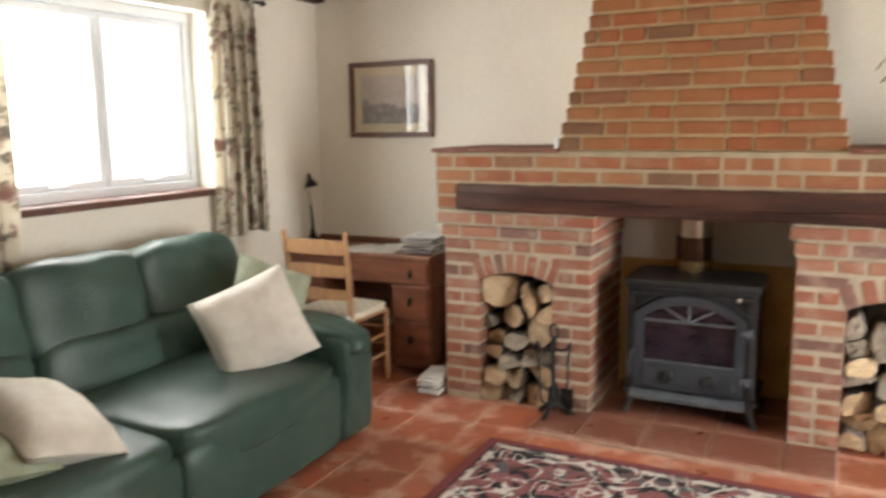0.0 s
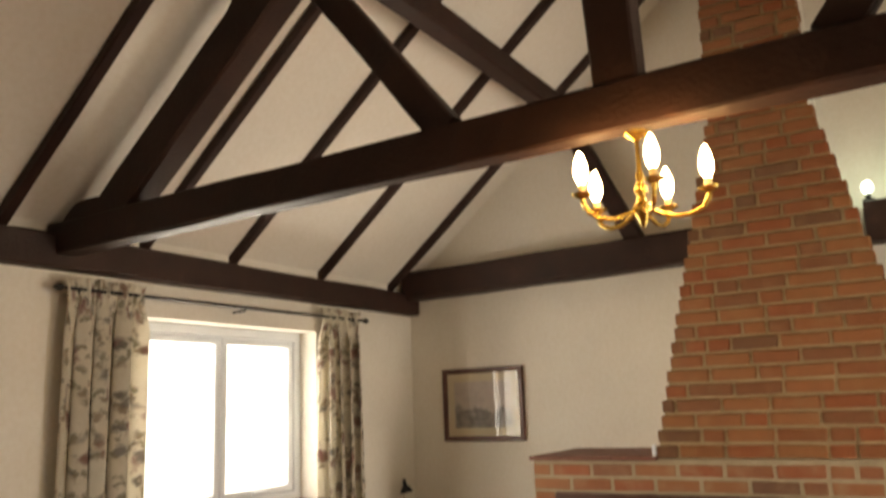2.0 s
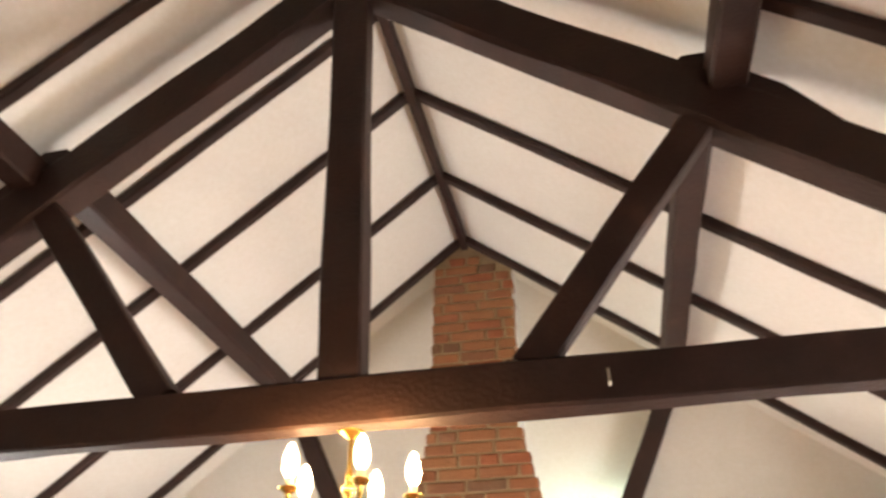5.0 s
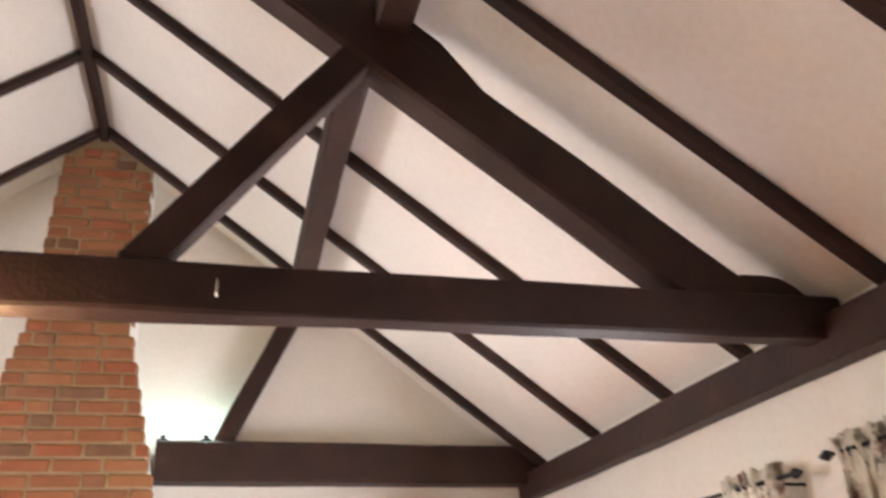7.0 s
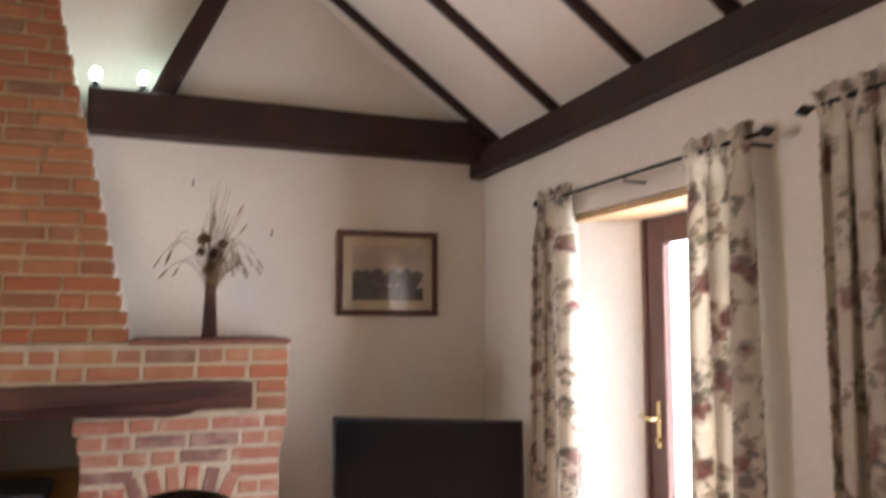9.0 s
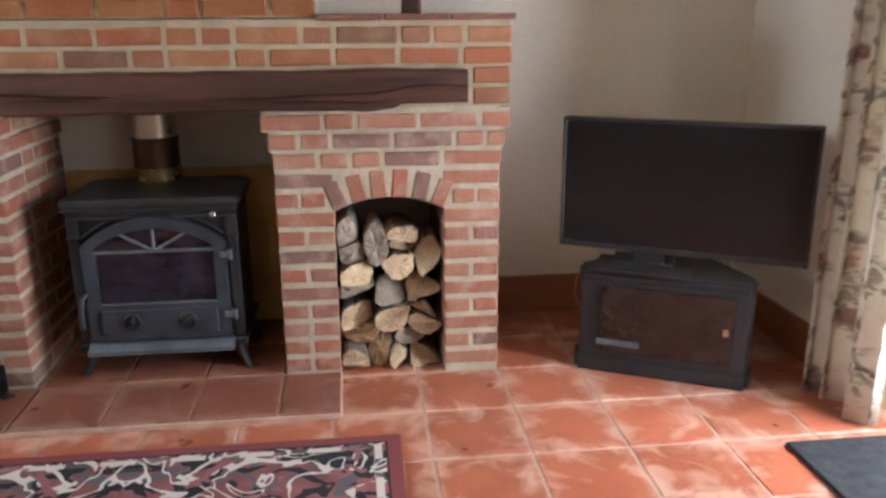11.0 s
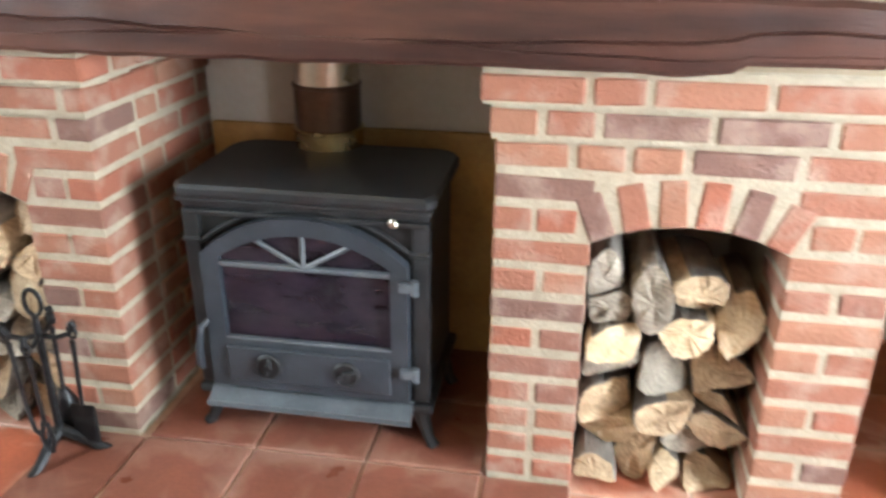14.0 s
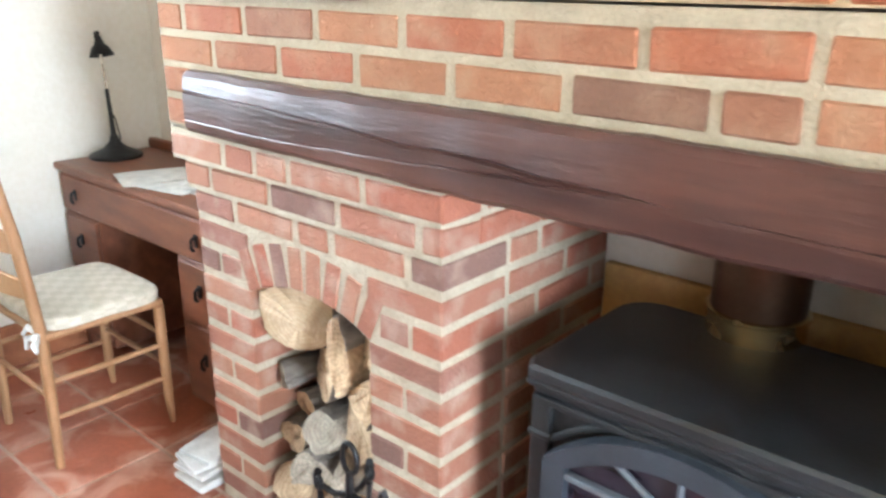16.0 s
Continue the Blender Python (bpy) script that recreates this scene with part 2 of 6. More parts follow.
CREASE = mat("creasing_tile", (0.13, 0.05, 0.032), (0.19, 0.075, 0.05), 12, 0.6, grain=90, bump=0.2)
CLOTH = floral_mat()
WHITE = mat("white_gloss_paint", (0.74, 0.78, 0.82), (0.79, 0.83, 0.87), 4, 0.35, grain=60, bump=0.03)
BROWN_FRAME = mat("mahogany_frame", (0.085, 0.036, 0.028), (0.13, 0.055, 0.042), 5, 0.35, grain=60, bump=0.08, stretch=(4, 4, 1))
PINE = mat("pine", (0.50, 0.33, 0.17), (0.58, 0.40, 0.22), 5, 0.5, grain=60, bump=0.08, stretch=(6, 6, 1))
SKIRT = mat("varnished_skirting", (0.26, 0.095, 0.042), (0.33, 0.125, 0.055), 4, 0.35, grain=50, bump=0.06, stretch=(1, 6, 6))
CHAIRWOOD = mat("honey_beech", (0.30, 0.155, 0.07), (0.38, 0.205, 0.10), 6, 0.45, grain=70, bump=0.08, stretch=(5, 5, 1))
DESKWOOD = mat("walnut_veneer", (0.14, 0.050, 0.027), (0.225, 0.085, 0.045), 4, 0.32, grain=50, bump=0.06, stretch=(1, 5, 5))
LEATHER = mat("green_leather", (0.025, 0.052, 0.042), (0.040, 0.074, 0.060), 5, 0.25, grain=110, bump=0.32, rough2=0.42)
LEATHER.node_tree.nodes["Principled BSDF"].inputs["Specular IOR Level"].default_value = 0.36
FUR = mat("cream_plush", (0.66, 0.62, 0.55), (0.76, 0.72, 0.65), 14, 0.95, grain=180, bump=0.9)
SAGE = mat("sage_cloth", (0.25, 0.28, 0.20), (0.33, 0.36, 0.27), 12, 0.9, grain=220, bump=0.3)
SEATCLOTH = mat("check_seat_cloth", (0.60, 0.55, 0.45), (0.68, 0.63, 0.54), 10, 0.9, grain=200, bump=0.3)
def add_check(m, scale, c):
    nt = m.node_tree
    b = nt.nodes["Principled BSDF"]
    src = b.inputs["Base Color"].links[0].from_socket
    tc = nt.nodes.new("ShaderNodeTexCoord")
    ck = nt.nodes.new("ShaderNodeTexChecker")
    ck.inputs["Scale"].default_value = scale
    nt.links.new(tc.outputs["Object"], ck.inputs["Vector"])
    sc = nt.nodes.new("ShaderNodeMath")
    sc.operation, sc.inputs[1].default_value = "MULTIPLY", 0.45
    nt.links.new(ck.outputs["Fac"], sc.inputs[0])
    mx = nt.nodes.new("ShaderNodeMix")
    mx.data_type = "RGBA"
    mx.inputs[7].default_value = (*c, 1)
    nt.links.new(sc.outputs[0], mx.inputs["Factor"])
    nt.links.new(src, mx.inputs[6])
    nt.links.new(mx.outputs[2], b.inputs["Base Color"])


add_check(SEATCLOTH, 28, (0.46, 0.42, 0.32))
IRON = mat("stove_iron", (0.010, 0.0108, 0.012), (0.019, 0.0205, 0.023), 9, 0.42, grain=160, bump=0.12, rough2=0.55)
DOORIRON = mat("door_iron", (0.020, 0.025, 0.032), (0.036, 0.043, 0.054), 9, 0.38, grain=160, bump=0.1)
IRON_PALE = mat("worn_iron", (0.066, 0.074, 0.085), (0.112, 0.125, 0.14), 9, 0.35, grain=120, bump=0.1)
WROUGHT = mat("wrought_iron", (0.012, 0.012, 0.013), (0.03, 0.03, 0.032), 20, 0.35, grain=120, bump=0.2, metal=0.6)
STEEL = mat("flue_steel", (0.55, 0.50, 0.42), (0.66, 0.61, 0.52), 5, 0.2, grain=60, bump=0.03, metal=1.0)
FLUE = mat("heat_stained_flue", (0.09, 0.055, 0.04), (0.15, 0.09, 0.06), 6, 0.3, grain=60, bump=0.05, metal=0.9)
BRASS = mat("brass", (0.60, 0.46, 0.22), (0.74, 0.60, 0.34), 20, 0.18, grain=80, bump=0.03, metal=1.0)
GILT = mat("gilt_brass", (0.62, 0.40, 0.10), (0.78, 0.54, 0.17), 20, 0.18, grain=80, bump=0.03, metal=1.0)
OCHRE = mat("ochre_board", (0.45, 0.27, 0.09), (0.56, 0.36, 0.14), 5, 0.7, grain=60, bump=0.1)
BLACKPLASTIC = mat("black_plastic", (0.010, 0.010, 0.011), (0.016, 0.016, 0.018), 6, 0.38, grain=150, bump=0.03)
SCREEN = mat("tv_screen", (0.006, 0.006, 0.007), (0.008, 0.008, 0.009), 2, 0.12, grain=30, bump=0, rough2=0.16)
CABINET = mat("charcoal_laminate", (0.014, 0.0145, 0.017), (0.021, 0.0215, 0.025), 5, 0.4, grain=140, bump=0.05)
DARKGLASS = mat("smoked_glass", (0.016, 0.010, 0.009), (0.020, 0.013, 0.012), 3, 0.06, grain=20, bump=0, rough2=0.10)
# soot smears, plus room reflections and glow painted as purple and reddish streaks
STOVEGLASS = mat("sooted_glass_with_reflections", (0.007, 0.006, 0.012), (0.030, 0.020, 0.030), 6, 0.04, c3=(0.11, 0.055, 0.05), grain=18, bump=0, rough2=0.14, stretch=(1, 1, 2.4))
CUT_GREY = mat("weathered_wood", (0.22, 0.185, 0.145), (0.38, 0.33, 0.265), 12, 0.9, c3=(0.50, 0.44, 0.35), grain=80, bump=0.6, vary=0.2)
CUT_PALE = mat("fresh_split_wood", (0.47, 0.35, 0.21), (0.66, 0.54, 0.38), 9, 0.85, c3=(0.50, 0.27, 0.12), grain=70, bump=0.4, vary=0.15)
BARK = mat("log_bark", (0.085, 0.067, 0.055), (0.20, 0.175, 0.15), 18, 0.9, c3=(0.30, 0.27, 0.23), grain=90, bump=0.9, vary=0.2, stretch=(1, 0.3, 1))
CUT = mat("split_wood", (0.30, 0.20, 0.12), (0.56, 0.42, 0.27), 10, 0.85, c3=(0.66, 0.54, 0.39), grain=80, bump=0.5, vary=0.22)


def add_rings(m, dark):
    """Faint growth rings and drying cracks about the log's axis."""
    nt = m.node_tree
    b = nt.nodes["Principled BSDF"]
    src = b.inputs["Base Color"].links[0].from_socket
    tc = nt.nodes.new("ShaderNodeTexCoord")
    w = nt.nodes.new("ShaderNodeTexWave")
    w.wave_type, w.rings_direction = "RINGS", "Y"
    for k, v in (("Scale", 26), ("Distortion", 7), ("Detail", 3), ("Detail Scale", 1.6)):
        w.inputs[k].default_value = v
    nt.links.new(tc.outputs["Object"], w.inputs["Vector"])
    sc = nt.nodes.new("ShaderNodeMath")
    sc.operation, sc.inputs[1].default_value = "MULTIPLY", 0.30
    nt.links.new(w.outputs["Fac"], sc.inputs[0])
    mx = nt.nodes.new("ShaderNodeMix")
    mx.data_type = "RGBA"
    mx.inputs[7].default_value = (*dark, 1)
    nt.links.new(sc.outputs[0], mx.inputs["Factor"])
    nt.links.new(src, mx.inputs[6])
    nt.links.new(mx.outputs[2], b.inputs["Base Color"])


add_rings(CUT, (0.13, 0.075, 0.04))
add_rings(CUT_PALE, (0.36, 0.22, 0.11))
add_rings(CUT_GREY, (0.11, 0.09, 0.07))
PAPER = mat("newsprint", (0.52, 0.51, 0.49), (0.68, 0.67, 0.64), 22, 0.8, grain=120, bump=0.1)
GLOSSY = mat("magazine_cover", (0.10, 0.11, 0.14), (0.50, 0.46, 0.42), 9, 0.3, grain=60, bump=0.02, vary=0.3)
MOUNT = mat("picture_mount", (0.55, 0.47, 0.33), (0.60, 0.52, 0.38), 6, 0.9, grain=90, bump=0.05)
PRINT = mat("faded_print", (0.42, 0.36, 0.33), (0.56, 0.48, 0.44), 7, 0.7, grain=60, bump=0)
INK = mat("faded_ink", (0.055, 0.052, 0.055), (0.13, 0.12, 0.115), 24, 0.7, grain=60, bump=0)
INK_PALE = mat("faint_ink", (0.16, 0.15, 0.145), (0.32, 0.29, 0.27), 24, 0.7, grain=60, bump=0)
PANE = glass("window_pane")
PICGLASS = glass("picture_pane")
VASE = mat("dark_glaze", (0.045, 0.020, 0.014), (0.075, 0.034, 0.022), 10, 0.3, grain=60, bump=0.1)
STRAW = mat("dried_grass", (0.13, 0.085, 0.045), (0.24, 0.165, 0.09), 20, 0.9, grain=80, bump=0.1)
MAT = mat("door_mat", (0.02, 0.022, 0.025), (0.04, 0.042, 0.046), 30, 0.95, grain=200, bump=0.8)
GRASS = mat("lawn", (0.08, 0.17, 0.03), (0.13, 0.25, 0.05), 0.6, 0.95, grain=25, bump=0.4)
LEAF = mat("hedge_leaf", (0.035, 0.075, 0.018), (0.08, 0.14, 0.035), 3, 0.8, grain=20, bump=0.4)
CABLE = mat("pale_cable", (0.45, 0.36, 0.28), (0.5, 0.4, 0.3), 5, 0.5, bump=0)
BULB = glow("lit_candle_bulb", (1.0, 0.76, 0.42), 90)
COOLBULB = glow("lit_cool_bulb", (0.80, 1.0, 0.96), 14)
WAX = mat("candle_sleeve", (0.75, 0.6, 0.35), (0.8, 0.66, 0.4), 8, 0.4, bump=0)

# ---- mesh helpers ----


def mesh_of(name, bm, *mats, smooth=False):
    me = bpy.data.meshes.new(name)
    bm.normal_update()
    bm.to_mesh(me)
    bm.free()
    for m in mats:
        me.materials.append(m)
    if smooth:
        me.polygons.foreach_set("use_smooth", [True] * len(me.polygons))
        me.set_sharp_from_angle(angle=radians(42))
    return me


def thing(name, label, category, at=(0, 0, 0), rz=0, group="", kind=""):
    ob = new(name)
    ob.matrix_world = pose(*at, 0, 0, rz)
    return tagged(ob, label, category, group, kind)


def part(name, bm, material, parent, label="", smooth=False):
    mats = material if isinstance(material, (list, tuple)) else (material,)
    ob = new(name, mesh_of(name, bm, *mats, smooth=smooth))
    if parent is not None:
        ob.parent = parent
    if label:
        ob["label"] = label
    return ob


def solo(name, bm, material, label, category, at=(0, 0, 0), rz=0, group="", kind="", smooth=False):
    mats = material if isinstance(material, (list, tuple)) else (material,)
    ob = new(name, mesh_of(name, bm, *mats, smooth=smooth))
    ob.matrix_world = pose(*at, 0, 0, rz)
    return tagged(ob, label, category, group, kind)


def add_box(bm, lo, hi, bevel=0.0, seg=1, m=0, rot=None):
    """A box from corner to corner, with rounded edges; rot: a Matrix about its middle."""
    c = (Vector(lo) + Vector(hi)) / 2
    s = Vector(hi) - Vector(lo)
    r = bmesh.ops.create_cube(bm, size=1, matrix=Matrix.Translation(c) @ (rot or Matrix()) @ Matrix.Diagonal((*s, 1)))
    vs = r["verts"]
    fs = list({f for v in vs for f in v.link_faces})
    for f in fs:
        f.material_index = m
    if bevel:
        es = list({e for v in vs for e in v.link_edges})
        out = bmesh.ops.bevel(bm, geom=es, offset=bevel, segments=seg, affect="EDGES", profile=0.6)
        for f in out["faces"]:
            f.material_index = m
    return bm


def box(lo, hi, bevel=0.0, seg=1):
    return add_box(bmesh.new(), lo, hi, bevel, seg)


def add_tube(bm, pts, radii, sides=10, m=0, cap=True):
    """A tube along pts; radii: one number or one for each point."""
    pts = [Vector(p) for p in pts]
    if not isinstance(radii, (list, tuple)):
        radii = [radii] * len(pts)
    rings, ref = [], None
    for i, p in enumerate(pts):
        d = (pts[min(i + 1, len(pts) - 1)] - pts[max(i - 1, 0)]).normalized()
        if ref is None:
            ref = d.orthogonal().normalized()
        ref = (ref - d * ref.dot(d)).normalized()
        o = d.cross(ref)
        rings.append([bm.verts.new(p + radii[i] * (math.cos(a) * ref + math.sin(a) * o)) for a in (2 * math.pi * k / sides for k in range(sides))])
    for a, b in zip(rings, rings[1:]):
        for k in range(sides):
            bm.faces.new((a[k], a[(k + 1) % sides], b[(k + 1) % sides], b[k])).material_index = m
    if cap:
        bm.faces.new(list(reversed(rings[0]))).material_index = m
        bm.faces.new(rings[-1]).material_index = m
    return bm


def tube(pts, radii, sides=10):
    return add_tube(bmesh.new(), pts, radii, sides)


def add_lathe(bm, profile, at=(0, 0, 0), sides=20, m=0):
    """Turns (radius, height) pairs about the upright axis through at."""
    at = Vector(at)
    rings = [[bm.verts.new(at + Vector((r * math.cos(a), r * math.sin(a), z))) for a in (2 * math.pi * k / sides for k in range(sides))] for r, z in profile]
    for a, b in zip(rings, rings[1:]):
        for k in range(sides):
            bm.faces.new((a[k], a[(k + 1) % sides], b[(k + 1) % sides], b[k])).material_index = m
    bm.faces.new(list(reversed(rings[0]))).material_index = m
    bm.faces.new(rings[-1]).material_index = m
    return bm


def extrude_y(outline, y0, y1, m=0, bm=None):
    """A solid with the given outline of (x, z), clockwise or not, from y0 to y1."""
    bm = bm or bmesh.new()
    a = [bm.verts.new((x, y0, z)) for x, z in outline]
    b = [bm.verts.new((x, y1, z)) for x, z in outline]
    fs = [bm.faces.new(a), bm.faces.new(list(reversed(b)))]
    n = len(a)
    for i in range(n):
        fs.append(bm.faces.new((a[(i + 1) % n], a[i], b[i], b[(i + 1) % n])))
    for f in fs:
        f.material_index = m
    bmesh.ops.recalc_face_normals(bm, faces=fs)
    return bm


def timber(p0, p1, w, h, rough=0.006, seg=10, seed=0, side=None):
    """A hand-hewn beam from p0 to p1, w across and h deep, with uneven, softened arrises."""
    p0, p1 = Vector(p0), Vector(p1)
    d = (p1 - p0).normalized()
    s = Vector(side) if side else (d.cross(Vector((0, 0, 1))) if abs(d.z) < 0.95 else Vector((1, 0, 0)))
    s = (s - d * s.dot(d)).normalized()
    u = s.cross(d)
    c = min(w, h) * 0.10
    sec = [(-w / 2 + c, -h / 2), (w / 2 - c, -h / 2), (w / 2, -h / 2 + c), (w / 2, h / 2 - c), (w / 2 - c, h / 2), (-w / 2 + c, h / 2), (-w / 2, h / 2 - c), (-w / 2, -h / 2 + c)]
    bm = bmesh.new()
    rings = []
    for i in range(seg + 1):
        p = p0 + (p1 - p0) * (i / seg)
        ring = []
        for k, (a, b) in enumerate(sec):
            j = noise.noise_vector(Vector((p.x * 2.3 + seed * 7.1 + k, p.y * 2.3 + k * 3.1, p.z * 2.3))) * rough
            ring.append(bm.verts.new(p + s * (a + j.x) + u * (b + j.y)))
        rings.append(ring)
    n = len(sec)
    for a, b in zip(rings, rings[1:]):
        for k in range(n):
            bm.faces.new((a[k], a[(k + 1) % n], b[(k + 1) % n], b[k]))
    bm.faces.new(list(reversed(rings[0])))
    bm.faces.new(rings[-1])
    bmesh.ops.recalc_face_normals(bm, faces=bm.faces)
    return bm


def pillow(w, h, d, n=14, pinch=0.35, sag=0.0):
    """A stuffed cushion in the xz plane, d thick, with drawn-out corners."""
    bm = bmesh.new()
    grid = {}
    for side in (-1, 1):
        for i in range(n + 1):
            for k in range(n + 1):
                u, v = 2 * i / n - 1, 2 * k / n - 1
                edge = (1 - u ** 4) * (1 - v ** 4)
                t = d / 2 * max(edge, 0) ** 0.55
                px = u * w / 2 * (1 - pinch * 0.12 * (1 - v * v) * u * u)
                pz = v * h / 2 * (1 - pinch * 0.12 * (1 - u * u) * v * v) - sag * (1 - u * u) * (v + 1) * 0.5
                if edge <= 1e-6 and side == 1:
                    grid[side, i, k] = grid[-1, i, k]
                else:
                    wob = noise.noise(Vector((u * 2.1, v * 2.1, side + w))) * 0.012
                    grid[side, i, k] = bm.verts.new((px, side * (t + (wob if edge > 0 else 0)), pz))
    for side in (-1, 1):
        for i in range(n):
            for k in range(n):
                q = [grid[side, i, k], grid[side, i + 1, k], grid[side, i + 1, k + 1], grid[side, i, k + 1]]
                if len(set(q)) == 4:
                    bm.faces.new(q if side == -1 else list(reversed(q)))
    return bm


# ---- the room's shell ----


def wall_with_holes(name, axis, at, thick, u0, u1, z0, z1, holes, material, label):
    """A wall in the plane axis = at, growing thick outward; holes: (u0, u1, z0, z1)."""
    us = sorted({u0, u1, *[h[0] for h in holes], *[h[1] for h in holes]})
    zs = sorted({z0, z1, *[h[2] for h in holes], *[h[3] for h in holes]})
    cell = {}
    for i in range(len(us) - 1):
        for k in range(len(zs) - 1):
            um, zm = (us[i] + us[i + 1]) / 2, (zs[k] + zs[k + 1]) / 2
            cell[i, k] = not any(h[0] < um < h[1] and h[2] < zm < h[3] for h in holes)
    bm = bmesh.new()
    vs = {}

    def v(i, k, s):
        if (i, k, s) not in vs:
            p = at + s * thick
            vs[i, k, s] = bm.verts.new((p, us[i], zs[k]) if axis == "x" else (us[i], p, zs[k]))
        return vs[i, k, s]

    for (i, k), solid in cell.items():
        if not solid:
            continue
        for s in (0, 1):
            bm.faces.new([v(i, k, s), v(i + 1, k, s), v(i + 1, k + 1, s), v(i, k + 1, s)])
        for (di, dk, a, b) in ((-1, 0, (0, 0), (0, 1)), (1, 0, (1, 0), (1, 1)), (0, -1, (0, 0), (1, 0)), (0, 1, (0, 1), (1, 1))):
            if not cell.get((i + di, k + dk), False):
                bm.faces.new([v(i + a[0], k + a[1], 0), v(i + b[0], k + b[1], 0), v(i + b[0], k + b[1], 1), v(i + a[0], k + a[1], 1)])
    bmesh.ops.recalc_face_normals(bm, faces=bm.faces)
    return solo(name, bm, material, label, "wall", kind="structure")


WIN1 = (-1.68, -0.41, 1.19, 2.19)
DOOR = (-1.62, -0.64, 0.0, 2.0)
WIN2 = (-3.75, -2.40, 0.95, 2.02)
wall_with_holes("wall_west", "x", XL, -0.30, YB, YG, 0, 2.62, [WIN1], PLASTER, "cream plastered side wall with a white window")
JAMB = -0.47
wall_with_holes("wall_east", "x", XR, 0.40, YB, YG, 0, 2.62, [(DOOR[0], JAMB, 0.0, 2.0), WIN2], PLASTER, "cream plastered side wall with a garden door")
wall_with_holes("wall_south", "y", YB, -0.30, XL - 0.3, XR + 0.3, 0, 5.0, [], PLASTER, "plain cream plastered end wall")
solo("wall_north", extrude_y([(XL - 0.3, -0.05), (XR + 0.3, -0.05), (XR + 0.3, 2.62), (RIDGE_X, 4.95), (XL - 0.3, 2.62)], YG, YG + 0.3), PLASTER, "cream plastered gable wall behind the brick fireplace", "wall", kind="structure")


def ceiling():
    bm = bmesh.new()
    up = 0.047
    eave = [(XL - 0.3, FOOT + up - 0.3 * 0.79), (RIDGE_X, RIDGE_Z + up + 0.02), (XR + 0.3, FOOT + up - 0.3 * 0.765)]
    for (xa, za), (xb, zb) in zip(eave, eave[1:]):
        extrude_y([(xa, za), (xb, zb), (xb, zb + 0.12), (xa, za + 0.12)], YB - 0.3, YG + 0.3, 0, bm)
    return solo("ceiling", bm, CEIL, "sloping cream plaster ceiling between dark rafters", "ceiling", kind="structure")


ceiling()

# ---- roof timbers ----
RAFTERS_Y = (0.385, -0.365, -1.11, -1.69, -2.40, -3.05, -3.7, -4.4, -5.1, -5.8)


def rafters():
    for i, y in enumerate(RAFTERS_Y):
        for s, (fx, name) in enumerate(((XR - 0.01, "rafter"), (XL, "rafter"))):
            w, h = 0.05, 0.046
            dx, dz = RIDGE_X - fx, RIDGE_Z - FOOT
            n = math.hypot(dx, dz)
            off = Vector((abs(dz) / n * (1 if fx > 0 else -1), 0, abs(dx) / n)) * (h / 2)
            solo("rafter", timber(Vector((fx, y, FOOT)) + off, Vector((RIDGE_X, y, RIDGE_Z)) + off, w, h, 0.005, 16, i * 2 + s, side=(0, 1, 0)), OAK,
                 "dark-stained oak common rafter under the sloping ceiling", "rafter", group="common rafters", kind="structure")


rafters()
solo("ridge_board", timber((RIDGE_X, YG - 0.01, RIDGE_Z + 0.03), (RIDGE_X, YB, RIDGE_Z + 0.03), 0.045, 0.14, 0.003, 30), OAK, "dark oak ridge board", "beam", kind="structure")
for fx, s in ((XR - 0.045, 1), (XL + 0.035, 2)):
    solo("wall_plate", timber((fx, YG - 0.01, 2.435), (fx, YB, 2.435), 0.10, 0.15, 0.006, 40, s), OAK, "dark-stained oak plate along the wall's head", "beam", group="wall plates", kind="structure")
PURLIN_X = (-0.20, -2.53)
for i, (x, s) in enumerate(zip(PURLIN_X, (1, -1))):
    for y0, y1, out, drop in ((YG - 0.01, -2.16, 0, 0), (-2.05, YB, 0.07, 0.052)):
        solo("purlin", timber((x + s * out, y0, 3.53 - drop), (x + s * out, y1, 3.53 - drop), 0.115, 0.13, 0.006, 24, i + 5), OAK, "dark-stained oak purlin lapped on the truss", "beam", group="purlins", kind="structure")


